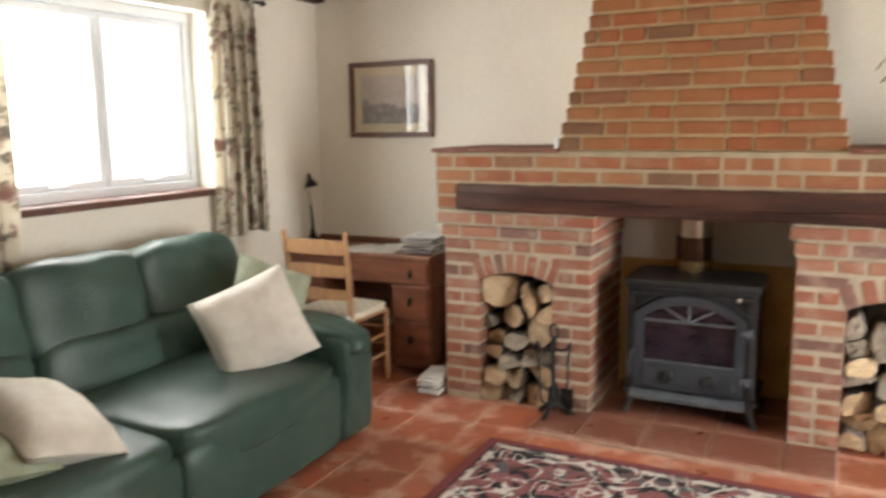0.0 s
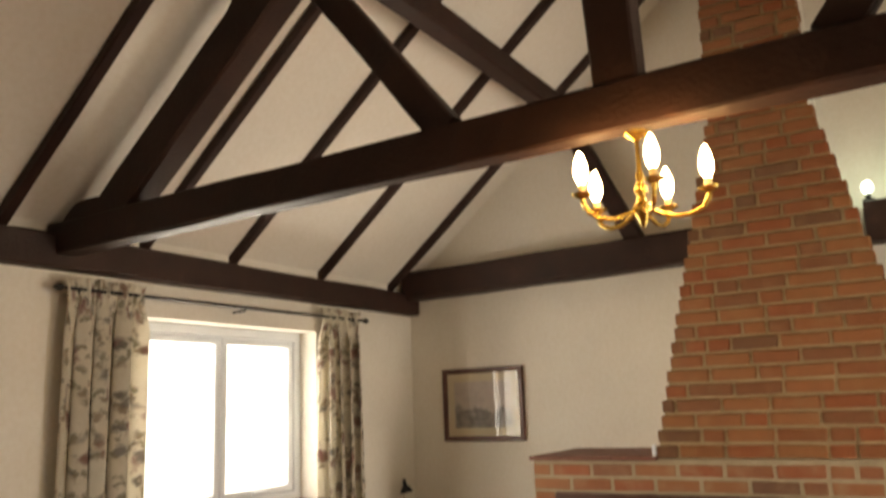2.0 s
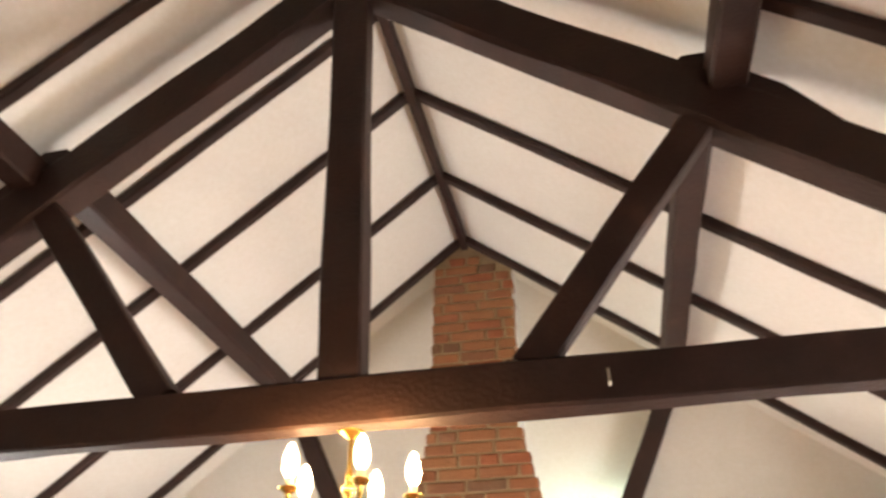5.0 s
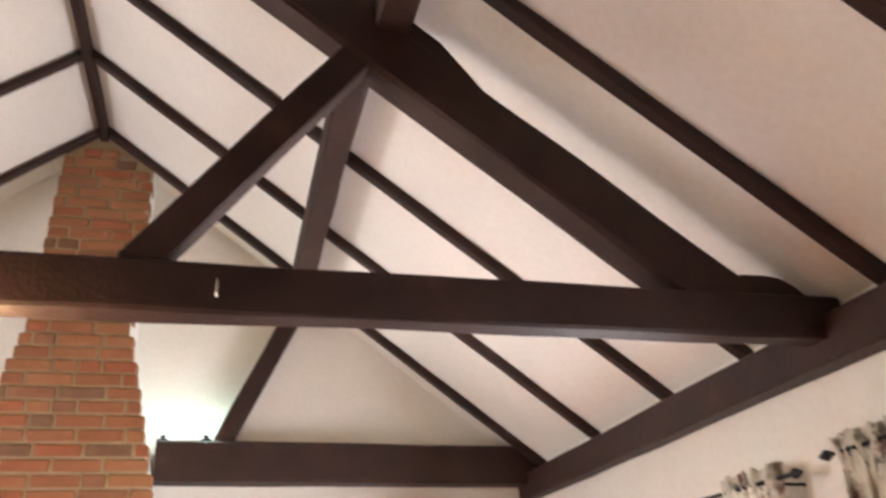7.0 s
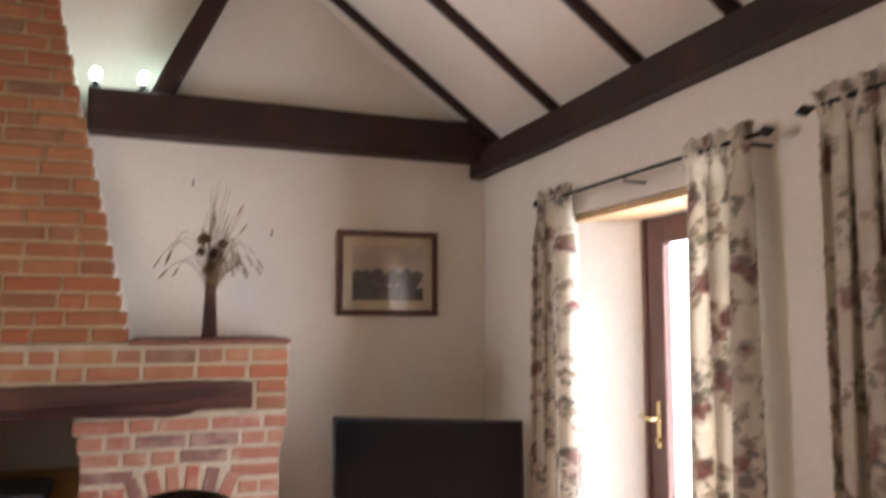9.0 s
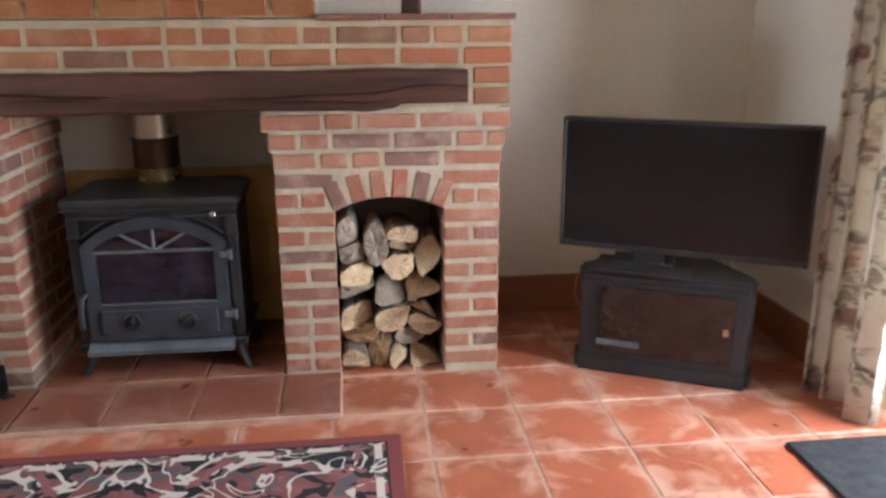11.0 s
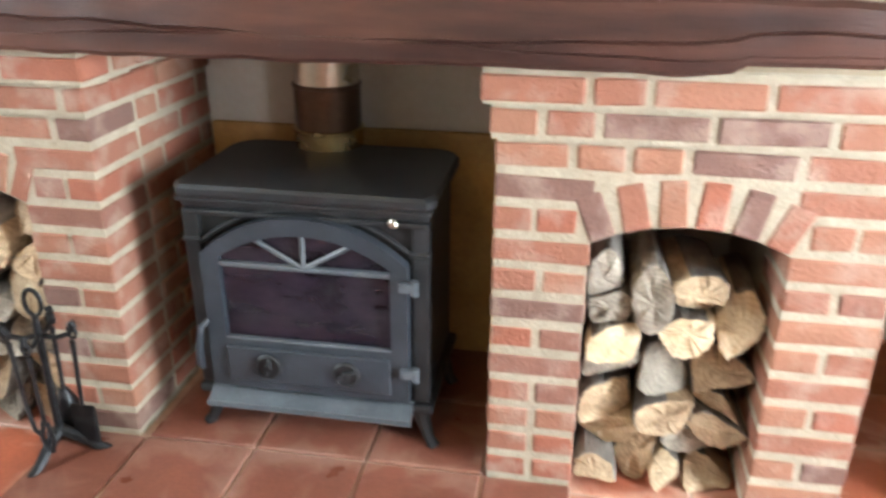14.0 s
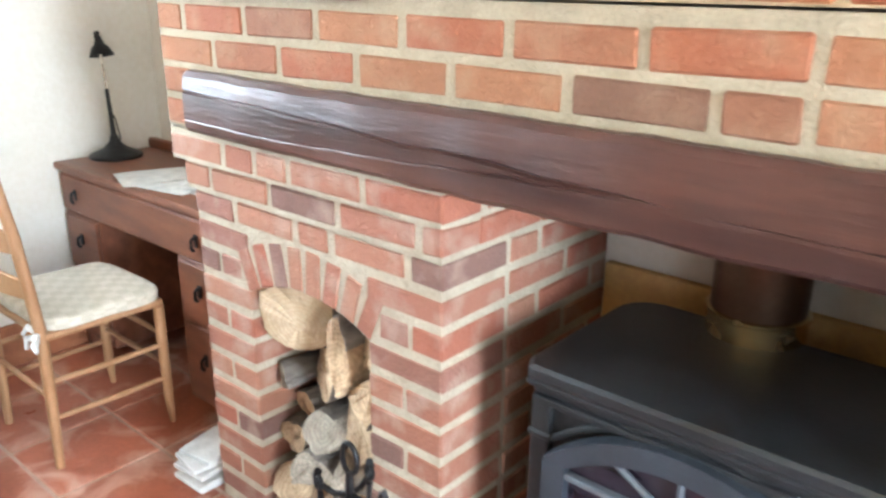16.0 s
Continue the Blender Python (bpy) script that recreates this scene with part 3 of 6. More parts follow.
def truss(y, seed):
    t = thing("roof_truss", "dark-stained oak king-post roof truss with raking struts", "roof truss", (RIDGE_X, y, 2.4))
    o = Vector((RIDGE_X, y, 2.4))

    def tp(name, a, b, w, h, r=0.008, n=12, side=(0, 1, 0)):
        part(name, timber(Vector(a) - o, Vector(b) - o, w, h, r, n, seed + n, side=side), OAK, t)

    tp("tie_beam", (XL + 0.02, y - 0.025, 2.488), (XR - 0.02, y - 0.025, 2.498), 0.09, 0.14, 0.009, 40)
    tp("king_post", (-1.345, y - 0.02, 2.55), (-1.405, y - 0.02, RIDGE_Z - 0.02), 0.09, 0.135, 0.006, 14)
    for sx, foot, px in ((1, 1.02, PURLIN_X[0]), (-1, -3.68, PURLIN_X[1])):
        top = Vector((-1.39 + sx * 0.06, y, 4.25))
        low = Vector((foot - sx * 0.11, y, 2.545))
        tp("principal_rafter", low, top, 0.12, 0.185, 0.012, 18)
        tp("strut", (-1.39 + sx * 0.62 + (-0.045 if sx > 0 else 0.11), y - 0.02, 2.55), (px - sx * 0.05, y - 0.02, 3.30), 0.07, 0.105, 0.006, 10)
        bm = bmesh.new()
        d = (top - low).normalized()
        n = Vector((-d.z * (1 if d.x > 0 else -1), 0, abs(d.x)))
        a = low + d * ((px - low.x) / d.x + 0.02)
        pts = [a + n * 0.08, a + n * 0.15, a - d * 0.20 + n * 0.145, a - d * 0.42 + n * 0.085]
        extrude_y([((p - o).x, (p - o).z) for p in pts], -0.05, 0.05, 0, bm)
        part("cleat", bm, OAK, t)
        hump = [(-0.16, 2.52), (-0.12, 2.62), (-0.06, 2.632), (0.02, 2.634), (0.07, 2.628), (0.115, 2.606), (0.155, 2.572), (0.185, 2.52)]
        outline = [(foot + sx * u - o.x, z - o.z) for u, z in hump]
        part("tail_block", extrude_y(outline if sx < 0 else list(reversed(outline)), -0.056, 0.056), OAK, t)
    return t


truss(-2.13, 3)
truss(-5.2, 9)


def gable_frame():
    t = thing("gable_timbers", "dark-stained oak beam with raking struts against the gable", "beam", (RIDGE_X, 0.50, 2.5))
    o = Vector((RIDGE_X, 0.50, 2.5))
    for x0, x1, s in ((-0.93, XR - 0.05, 1), (-1.73, XL + 0.05, -1)):
        part("tie_beam", timber(Vector((x0, 0.55, 2.585)) - o, Vector((x1, 0.55, 2.555)) - o, 0.17, 0.225 if s > 0 else 0.2, 0.007, 16, s, side=(0, 1, 0)), OAK, t)
        bx = -1.39 + s * 0.80
        part("strut", timber(Vector((bx, 0.56, 2.67)) - o, Vector((bx + s * 0.40, 0.56, 3.52)) - o, 0.1, 0.11, 0.006, 8, s + 4, side=(0, 1, 0)), OAK, t)


gable_frame()

# ---- floor ----
solo("floor", box((XL, YB, -0.12), (XR + 0.3, YG, -0.003)), GROUT, "quarry-tiled floor with sandy grout", "floor", kind="structure")
# ---- outside ----
solo("ground", box((-300, -300, -0.4), (300, 300, -0.16)), GRASS, "lawn around the house reaching the horizon", "lawn", kind="structure")


def hedge():
    bm = bmesh.new()
    rnd = random.Random(4)
    for i in range(2600):
        c = Vector((22 + rnd.gauss(0, 1.0), rnd.uniform(-26, 30), rnd.uniform(-0.1, 2.6 + 1.1 * noise.noise(Vector((i * 0.01, 0, 0))))))
        r = rnd.uniform(0.18, 0.42)
        q = Matrix.Rotation(rnd.uniform(0, 6.3), 3, Vector((rnd.gauss(0, 1), rnd.gauss(0, 1), rnd.gauss(0, 1))).normalized())
        bm.faces.new([bm.verts.new(c + q @ Vector((r * math.cos(a), r * math.sin(a) * 0.6, 0.06 * math.sin(2 * a)))) for a in (0, 1.2, 2.3, 3.5, 4.7)])
    solo("hedge", bm, LEAF, "far green garden hedge beyond the lawn", "hedge", kind="stuff")


hedge()

# ---- windows, garden door ----


def window(name, x, out, hole, lights, sill):
    """A white casement window set back in its opening; out: +1 or -1, away from the room."""
    y0, y1, z0, z1 = hole
    w = thing(name, "white-painted casement window in a deep reveal", "window", (x + out * 0.16, (y0 + y1) / 2, z0), kind="structure")
    hw, h, f = (y1 - y0) / 2, z1 - z0, 0.055
    bm = bmesh.new()
    for lo, hi in (((-0.035, -hw, 0), (0.035, hw, f)), ((-0.035, -hw, h - f), (0.035, hw, h)), ((-0.035, -hw, f), (0.035, -hw + f, h - f)), ((-0.035, hw - f, f), (0.035, hw, h - f))):
        add_box(bm, lo, hi, 0.006)
    part("window_frame", bm, WHITE, w)
    step = (2 * hw - 2 * f) / lights
    for i in range(lights):
        a = -hw + f + i * step + 0.003
        b = a + step - 0.006
        bm = bmesh.new()
        s = 0.042
        for lo, hi in (((-0.028, a, f + 0.003), (0.024, b, f + s)), ((-0.028, a, h - f - s), (0.024, b, h - f - 0.003)), ((-0.028, a, f + s), (0.024, a + s, h - f - s)), ((-0.028, b - s, f + s), (0.024, b, h - f - s))):
            add_box(bm, lo, hi, 0.005)
        sash = part("casement", bm, WHITE, w)
        pane = part("pane", box((-0.004, a + s, f + s), (0.002, b - s, h - f - s)), PANE, sash)
        pane.visible_shadow = False
        part("stay", box((-0.045 if out > 0 else 0.028, (a + b) / 2 - 0.06, f + 0.012), (-0.028 if out > 0 else 0.045, (a + b) / 2 + 0.06, f + 0.03), 0.004), WHITE, sash)
    if sill:
        part("window_sill", box((-0.035 if out > 0 else 0.035, -hw + 0.002, -0.030), (-0.20 if out > 0 else 0.20, hw - 0.002, 0.008), 0.006), BROWN_FRAME, w, "dark brown window board")
    return w


window("window_1", XL, -1, WIN1, 2, True)
window("window_2", XR, 1, WIN2, 2, False)


def garden_door():
    d = thing("door_1", "closed mahogany-brown glazed garden door with a brass handle", "door", (XR + 0.315, DOOR[1], 0), kind="structure")
    wd, h, f = DOOR[1] - DOOR[0], 2.0, 0.028
    bm = bmesh.new()
    for lo, hi in (((-0.04, -f, 0), (0.04, -0.002, h)), ((-0.04, -wd + 0.002, 0), (0.04, -wd + f, h)), ((-0.04, -wd + f, h - f), (0.04, -f, h - 0.002)), ((-0.05, -wd + f, 0), (0.05, -f, 0.03))):
        add_box(bm, lo, hi, 0.006)
    part("door_frame", bm, BROWN_FRAME, d)
    a, b, s = -wd + f + 0.004, -f - 0.004, 0.125
    bm = bmesh.new()
    for lo, hi in (((-0.03, b - s, 0.035), (0.022, b, h - f - 0.004)), ((-0.03, a, 0.035), (0.022, a + s, h - f - 0.004)), ((-0.03, a + s, h - f - s), (0.022, b - s, h - f - 0.004)), ((-0.03, a + s, 0.035), (0.022, b - s, 0.20))):
        add_box(bm, lo, hi, 0.008, 2)
    leaf = part("door_leaf", bm, BROWN_FRAME, d)
    pane = part("pane", box((-0.008, a + s, 0.20), (0.002, b - s, h - f - s)), PANE, leaf)
    pane.visible_shadow = False
    y = b - 0.075
    bm = add_box(bmesh.new(), (-0.038, y - 0.016, 0.93), (-0.030, y + 0.016, 1.14), 0.003)
    add_tube(bm, [(-0.034, y, 1.06), (-0.075, y, 1.06), (-0.08, y + 0.012, 1.06), (-0.08, y + 0.05, 1.063), (-0.078, y + 0.085, 1.068)], [0.009, 0.009, 0.010, 0.008, 0.007], 8)
    add_tube(bm, [(-0.03, y, 0.965), (-0.05, y, 0.965)], 0.011, 8)
    part("door_handle", bm, BRASS, leaf, "polished brass lever handle", smooth=True)
    return d


garden_door()
solo("doormat", box((0.86, -1.42, 0.0), (1.28, -0.72, 0.016), 0.006), MAT, "dark ribbed doormat on the tiles inside the garden door", "doormat")


def upright(plan, z0, z1):
    """A solid with the given plan of (x, y), from z0 to z1."""
    bm = bmesh.new()
    lo, hi = [[bm.verts.new((x, y, z)) for x, y in plan] for z in (z0, z1)]
    fs = [bm.faces.new(lo), bm.faces.new(hi)]
    for i in range(len(plan)):
        k = (i + 1) % len(plan)
        fs.append(bm.faces.new((lo[i], lo[k], hi[k], hi[i])))
    bmesh.ops.recalc_face_normals(bm, faces=fs)
    return bm


solo("door_reveal", upright([(XR + 0.002, JAMB - 0.001), (XR + 0.272, DOOR[1] - 0.001), (XR + 0.398, DOOR[1] - 0.001), (XR + 0.398, JAMB - 0.001)], 0.0, 1.998), PLASTER, "pale painted splayed door reveal", "wall", kind="structure")
solo("lintel", upright([(XR + 0.015, DOOR[0] + 0.004), (XR + 0.27, DOOR[0] + 0.004), (XR + 0.27, DOOR[1] - 0.006), (XR + 0.015, JAMB - 0.014)], 1.968, 1.996), PINE, "varnished pine lintel board over the garden door", "lintel", kind="structure")


def skirting():
    s = thing("baseboard", "varnished brown skirting board along the walls", "skirting", kind="structure")
    for lo, hi, m in (((0.06, YG - 0.022, 0), (XR, YG, 0.19), SKIRT), ((XL, YG - 0.022, 0), (-2.72, YG, 0.19), SKIRT), ((XR - 0.022, JAMB, 0), (XR, YG - 0.022, 0.17), SKIRT),
                      ((XL, YB, 0), (XL + 0.02, YG - 0.022, 0.17), SKIRT), ((XR - 0.022, YB, 0), (XR, DOOR[0], 0.17), SKIRT)):
        part("board", box(lo, hi, 0.005), m, s)
    part("board", upright([(XR + 0.004, JAMB - 0.004), (XR + 0.274, DOOR[1] - 0.004), (XR + 0.274, DOOR[1] - 0.024), (XR - 0.01, JAMB - 0.014)], 0.0, 0.16), PINE, s)


skirting()


def curtain(x, y0, y1, z0, z1, out, gather, seed, rod_z, label, group, deep=1.0):
    """A gathered floral curtain hanging on a rod along y; out: +1 when the wall is at greater x."""
    c = thing("curtain", label, "curtain", (x, (y0 + y1) / 2, z0), group=group)
    n, rows = 96, 34
    folds = max(3, round((y1 - y0) / 0.10))
    bm = bmesh.new()
    uv = bm.loops.layers.uv.new("UVMap")
    grid = []
    for k in range(rows + 1):
        v = k / rows
        z = z0 + (z1 + 0.05 - z0) * v ** 0.8
        head = max(0.0, 1 - abs(z - rod_z) / 0.03)
        row = []
        for i in range(n + 1):
            u = i / n
            ph = seed * 2.1 + 1.8 * noise.noise(Vector((u * 2.3, v * 0.5, seed)))
            amp = deep * (0.034 + 0.010 * (1 - v)) * (0.8 + 0.7 * noise.noise(Vector((u * 3.1, v * 0.8, seed + 9))))
            if z > rod_z - 0.16:
                f = min(1.0, (z - rod_z + 0.16) / 0.13)
                crush = 0.020 * noise.noise(Vector((u * 17, z * 11, seed))) + 0.011 * noise.noise(Vector((u * 37, z * 26, seed)))
                amp = amp * (1 - 0.72 * f)
            else:
                f, crush = 0.0, 0.0
            spread = 1 + gather * (0.5 - v) * 0.5
            if z > rod_z:
                spread += 0.10 * (z - rod_z) / 0.05
            y = (y0 + y1) / 2 + (u - 0.5) * (y1 - y0) * spread + 0.020 * (1 - f) * math.sin(folds * 12.6 * u + ph)
            frill = 0.020 * noise.noise(Vector((u * 13, 3, seed))) if k == rows else 0
            x_off = amp * math.sin(folds * 6.283 * u + ph) + crush * f + 0.010 * head * math.sin(folds * 19 * u)
            row.append((bm.verts.new((x_off, y - (y0 + y1) / 2, z - z0 + frill + (0.012 * math.sin(u * 9 + seed) if k == 0 else 0))), u * (y1 - y0) * 2.5, z))
        grid.append(row)
    for a, b in zip(grid, grid[1:]):
        for i in range(n):
            f = bm.faces.new((a[i][0], a[i + 1][0], b[i + 1][0], b[i][0]))
            for loop, q in zip(f.loops, (a[i], a[i + 1], b[i + 1], b[i])):
                loop[uv].uv = (q[1] + seed * 3.7, q[2])
    ob = part("cloth", bm, CLOTH, c, smooth=True)
    ob.modifiers.new("thickness", "SOLIDIFY").thickness = 0.004
    return c


def rod(x, y0, y1, z, out):
    r = thing("curtain_rod", "thin black iron curtain rod on brackets with finials", "curtain rod", (x, y0, z), group="curtain rods")
    part("pole", tube([(0, 0, 0), (0, y1 - y0, 0)], 0.008, 8), WROUGHT, r)
    for y, s in ((0, -1), (y1 - y0, 1)):
        bm = add_lathe(bmesh.new(), [(0.004, -0.02), (0.014, -0.012), (0.018, 0), (0.012, 0.014), (0.005, 0.03)], sides=10)
        bmesh.ops.transform(bm, matrix=Matrix.Translation((0, y + s * 0.012, 0)) @ Matrix.Rotation(radians(-90 * s), 4, "X"), verts=bm.verts)
        part("finial", bm, WROUGHT, r, smooth=True)
    for y in (0.08, (y1 - y0) / 2, y1 - y0 - 0.08):
        part("bracket", add_tube(bmesh.new(), [(0, y, -0.004), (0.0, y, -0.018), (out * 0.10, y, -0.02)], 0.006, 6), WROUGHT, r)


CX = XL + 0.09
rod(CX, -2.16, -0.03, 2.275, -1)
curtain(CX, -2.14, -1.75, 0.92, 2.275, -1, 0.02, 1, 2.275, "cream floral curtain, maroon and grey blooms, drawn open by the window", "floral curtains")
curtain(CX, -0.45, -0.08, 0.92, 2.275, -1, 0.05, 2, 2.275, "cream floral curtain, maroon and grey blooms, drawn open by the window", "floral curtains")
DX = XR - 0.10
rod(DX, -1.90, -0.32, 2.075, 1)
curtain(DX, -0.645, -0.33, 0.015, 2.075, 1, 0.35, 3, 2.075, "long cream floral curtain beside the garden door", "floral curtains", 1.9)
curtain(DX, -1.84, -1.50, 0.015, 2.075, 1, 0.05, 4, 2.075, "long cream floral curtain drawn partly across the garden door", "floral curtains")
rod(DX, -4.2, -2.08, 2.10, 1)
curtain(DX, -2.47, -2.12, 0.75, 2.10, 1, 0.05, 5, 2.10, "cream floral curtain, maroon and grey blooms, drawn open by the window", "floral curtains")
curtain(DX, -4.15, -3.75, 0.75, 2.10, 1, 0.05, 6, 2.10, "cream floral curtain, maroon and grey blooms, drawn open by the window", "floral curtains")

# ---- fireplace ----
COURSE, Z0 = 0.075, 0.03
LP, RP = (-2.666, -1.825), (-0.86, 0.0)
LO, RO = (-2.455, -2.035), (-0.64, -0.22)
SPRING, CROWN = 0.69, 0.74
fireplace = thing("fireplace", "red-brick inglenook fireplace with log niches and tapering chimney breast", "fireplace", (-1.333, 0, 0))
FO = Vector((-1.333, 0, 0))


def arch_numbers(o):
    half, rise = (o[1] - o[0]) / 2, CROWN - SPRING
    r = (half * half + rise * rise) / (2 * rise)
    return (o[0] + o[1]) / 2, CROWN - r, r, math.asin(half / r)


def pier_core(p, o, name):
    """The mortared body of a pier, with its arched log niche."""
    cx, cz, r, a = arch_numbers(o)
    e = 0.004
    pts = [(p[0] + e, 0), (o[0] - e, 0), (o[0] - e, SPRING)]
    pts += [(cx + (r + e) * math.sin(-a + 2 * a * k / 10), cz + (r + e) * math.cos(-a + 2 * a * k / 10)) for k in range(1, 10)]
    pts += [(o[1] + e, SPRING), (o[1] + e, 0), (p[1] - e, 0), (p[1] - e, 1.085), (p[0] + e, 1.085)]
    return part(name, extrude_y([(x - FO.x, z) for x, z in pts], 0.0032, YG - 0.003), MORTAR, fireplace, "pale lime-mortared brick pier")


def chimney_edge(z):
    f = min(max((z - 1.405) / (3.2 - 1.405), 0), 1)
    return -1.99 + f * (1.99 - 1.625), -0.675 - f * (1.10 - 0.675)


def chimney_front(z):
    return -0.045 + max(0, z - 1.405) * 0.148


def chimney_core():
    bm = bmesh.new()
    zs = [1.405, 3.2, 4.62]
    e = 0.004
    rings = []
    for z in zs:
        l, r = chimney_edge(z)
        y = chimney_front(z) + 0.0032
        rings.append([bm.verts.new((x - FO.x, yy, z)) for x, yy in ((l + e, y), (r - e, y), (r - e, YG), (l + e, YG))])
    for a, b in zip(rings, rings[1:]):
        for k in range(4):
            f = bm.faces.new((a[k], a[(k + 1) % 4], b[(k + 1) % 4], b[k]))
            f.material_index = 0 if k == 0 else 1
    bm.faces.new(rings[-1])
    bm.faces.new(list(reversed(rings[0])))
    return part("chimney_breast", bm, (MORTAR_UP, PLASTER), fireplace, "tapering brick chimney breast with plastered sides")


left_pier = pier_core(LP, LO, "left_pier")
right_pier = pier_core(RP, RO, "right_pier")
breast = chimney_core()
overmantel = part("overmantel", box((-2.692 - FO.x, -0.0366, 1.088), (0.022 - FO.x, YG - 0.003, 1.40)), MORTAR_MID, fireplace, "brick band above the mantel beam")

for p in (LP, RP):
    for z0, z1, out, y in ((0.925, 1.003, 0.008, -0.012), (1.003, 1.082, 0.026, -0.034)):
        part("corbel_bed", box((p[0] - out - FO.x, y, z0), (p[1] + out - FO.x, 0.2, z1)), MORTAR, fireplace)

# rounded brick bodies of unit length, several knocks apart
BRICKS = {}


def brick_mesh(ln, deep, clay=None):
    clay = clay or BRICK
    key = (round(ln, 2), round(deep, 2), random.randrange(3), clay.name)
    if key not in BRICKS:
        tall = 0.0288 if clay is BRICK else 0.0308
        bm = box((-ln / 2, 0, -tall), (ln / 2, deep, tall), 0.005)
        for v in bm.verts:
            v.co += noise.noise_vector(v.co * 23 + Vector((key[2] * 5, ln * 9, 0))) * 0.0036
        BRICKS[key] = mesh_of("brick", bm, clay)
    return BRICKS[key]


def lay(parent, x, y, z, ln, deep=0.10, rz=0.0, ry=0.0):
    # breast and overmantel get the copies with lamplight and dimness in their colour
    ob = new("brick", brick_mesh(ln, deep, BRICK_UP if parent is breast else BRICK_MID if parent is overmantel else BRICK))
    ob.parent = parent
    ob.matrix_basis = pose(x - FO.x, y + random.uniform(-0.0013, 0.0013), z, 0, ry + random.uniform(-0.35, 0.35), rz + random.uniform(-0.5, 0.5))
    return ob


def course(parent, x0, x1, y, z, shift, deep=0.10, end_random=0.0):
    """Lay one course from x0 to x1 with 1 cm joints."""
    j = 0.016
    x = x0
    first = True
    while x < x1 - 0.03:
        ln = 0.215 if random.random() > 0.22 else 0.1025
        if first and shift:
            ln = shift
        first = False
        if x + ln > x1 - 0.055:
            ln = x1 - x
        if ln > 0.26:
            ln = ln / 2 - j / 2
        lay(parent, x + ln / 2, y, z + 0.0375 - 0.005, ln, deep)
        x += ln + j


def fireplace_bricks():
    random.seed(11)
    for pier, p, o in ((left_pier, LP, LO), (right_pier, RP, RO)):
        cx, cz, r, a = arch_numbers(o)
        ring = r + 0.112
        for k in range(14):
            z = Z0 + k * COURSE
            zm = z + 0.033
            out = (0.012 if k == 12 else 0.03) if k >= 12 else 0.0
            y = -(0.016 if k == 12 else 0.038) if k >= 12 else 0.0
            deep = 0.21
            if zm < SPRING:
                gap = (o[0], o[1])
            elif zm < cz + ring:
                half = math.sqrt(max(ring ** 2 - (zm - cz) ** 2, 0)) - 0.002
                half = min(half, 0.245)
                gap = (cx - half, cx + half)
            else:
                gap = None
            if gap:
                for i, (xa, xb) in enumerate(((p[0] - out, gap[0]), (gap[1], p[1] + out))):
                    if k % 2 and xb - xa < 0.23 and xb - xa > 0.16:
                        m = (xa + xb) / 2
                        lay(pier, (xa + m - 0.005) / 2, y, zm, m - 0.005 - xa, deep)
                        lay(pier, (m + 0.005 + xb) / 2, y, zm, xb - m - 0.005, deep)
                    else:
                        course(pier, xa, xb, y, z, 0.1025 if k % 2 else 0, deep)
            else:
                course(pier, p[0] - out, p[1] + out, y, z, (0.1025, 0, 0.16)[k % 3], deep if k < 12 else 0.12)
        nv, slim = (8, 0.86) if pier is left_pier else (6, 1.06)
        for i in range(nv):
            t = -a * 1.03 + 2 * a * 1.03 * (i + 0.5) / nv
            rm = r + 0.056
            ob = new("brick", brick_mesh(0.108, 0.19))
            ob.parent = pier
            ob.matrix_basis = pose(cx + rm * math.sin(t) - FO.x, -0.0005, cz + rm * math.cos(t), 0, math.degrees(t) * 0.95 - 90, 0) @ Matrix.Diagonal((1, 1, slim, 1))
        # the return towards the stove
        if pier is left_pier:
            for k in range(14):
                z = Z0 + k * COURSE + 0.033
                y = 0.222 if k < 12 else 0.10
                first = True
                while y < YG - 0.05:
                    ln = 0.1025 if (first and k % 2) else 0.215
                    first = False
                    ln = min(ln, YG - 0.006 - y)
                    ob = new("brick", brick_mesh(ln, 0.10))
                    ob.parent = pier
                    ob.matrix_basis = pose(p[1] + (0.03 if k == 13 else 0.012 if k == 12 else 0) - FO.x, y + ln / 2, z, 0, 0, 90)
                    y += ln + 0.015
    # beside and above the mantel beam
    for k in range(2):
        z = 1.088 + k * COURSE
        lay(overmantel, -2.63, -0.040, z + 0.035, 0.115, 0.12)
        lay(overmantel, -0.045, -0.040, z + 0.035, 0.135, 0.12)
        course(overmantel, -2.695, 0.028, -0.040, 1.236 + k * COURSE, 0.1025 if k else 0, 0.12)
    k = 0
    z = 1.405
    while z < 4.42:
        l, r = chimney_edge(z)
        half = (RIDGE_Z - 0.02 - (z + COURSE)) / 0.77
        l2, r2 = max(l, RIDGE_X - half), min(r, RIDGE_X + half)
        step = 0.005 if k % 2 else -0.003
        if r2 - l2 > 0.08:
            course(breast, l2 - step, r2 + step, chimney_front(z), z, (0.1025, 0, 0.165, 0.06)[k % 4])
        z += COURSE
        k += 1


# mantel shelf tiles
for name, a, b in (("shelf_tile", -2.71, -1.99), ("shelf_tile", -0.675, 0.04)):
    bm = bmesh.new()
    n = 3
    for i in range(n):
        add_box(bm, (a + (b - a) * i / n + 0.002 - FO.x, -0.065, 1.394), (a + (b - a) * (i + 1) / n - 0.002 - FO.x, YG - 0.004, 1.416), 0.004)
    part("shelf", bm, CREASE, fireplace, "dark clay tile mantel shelf")


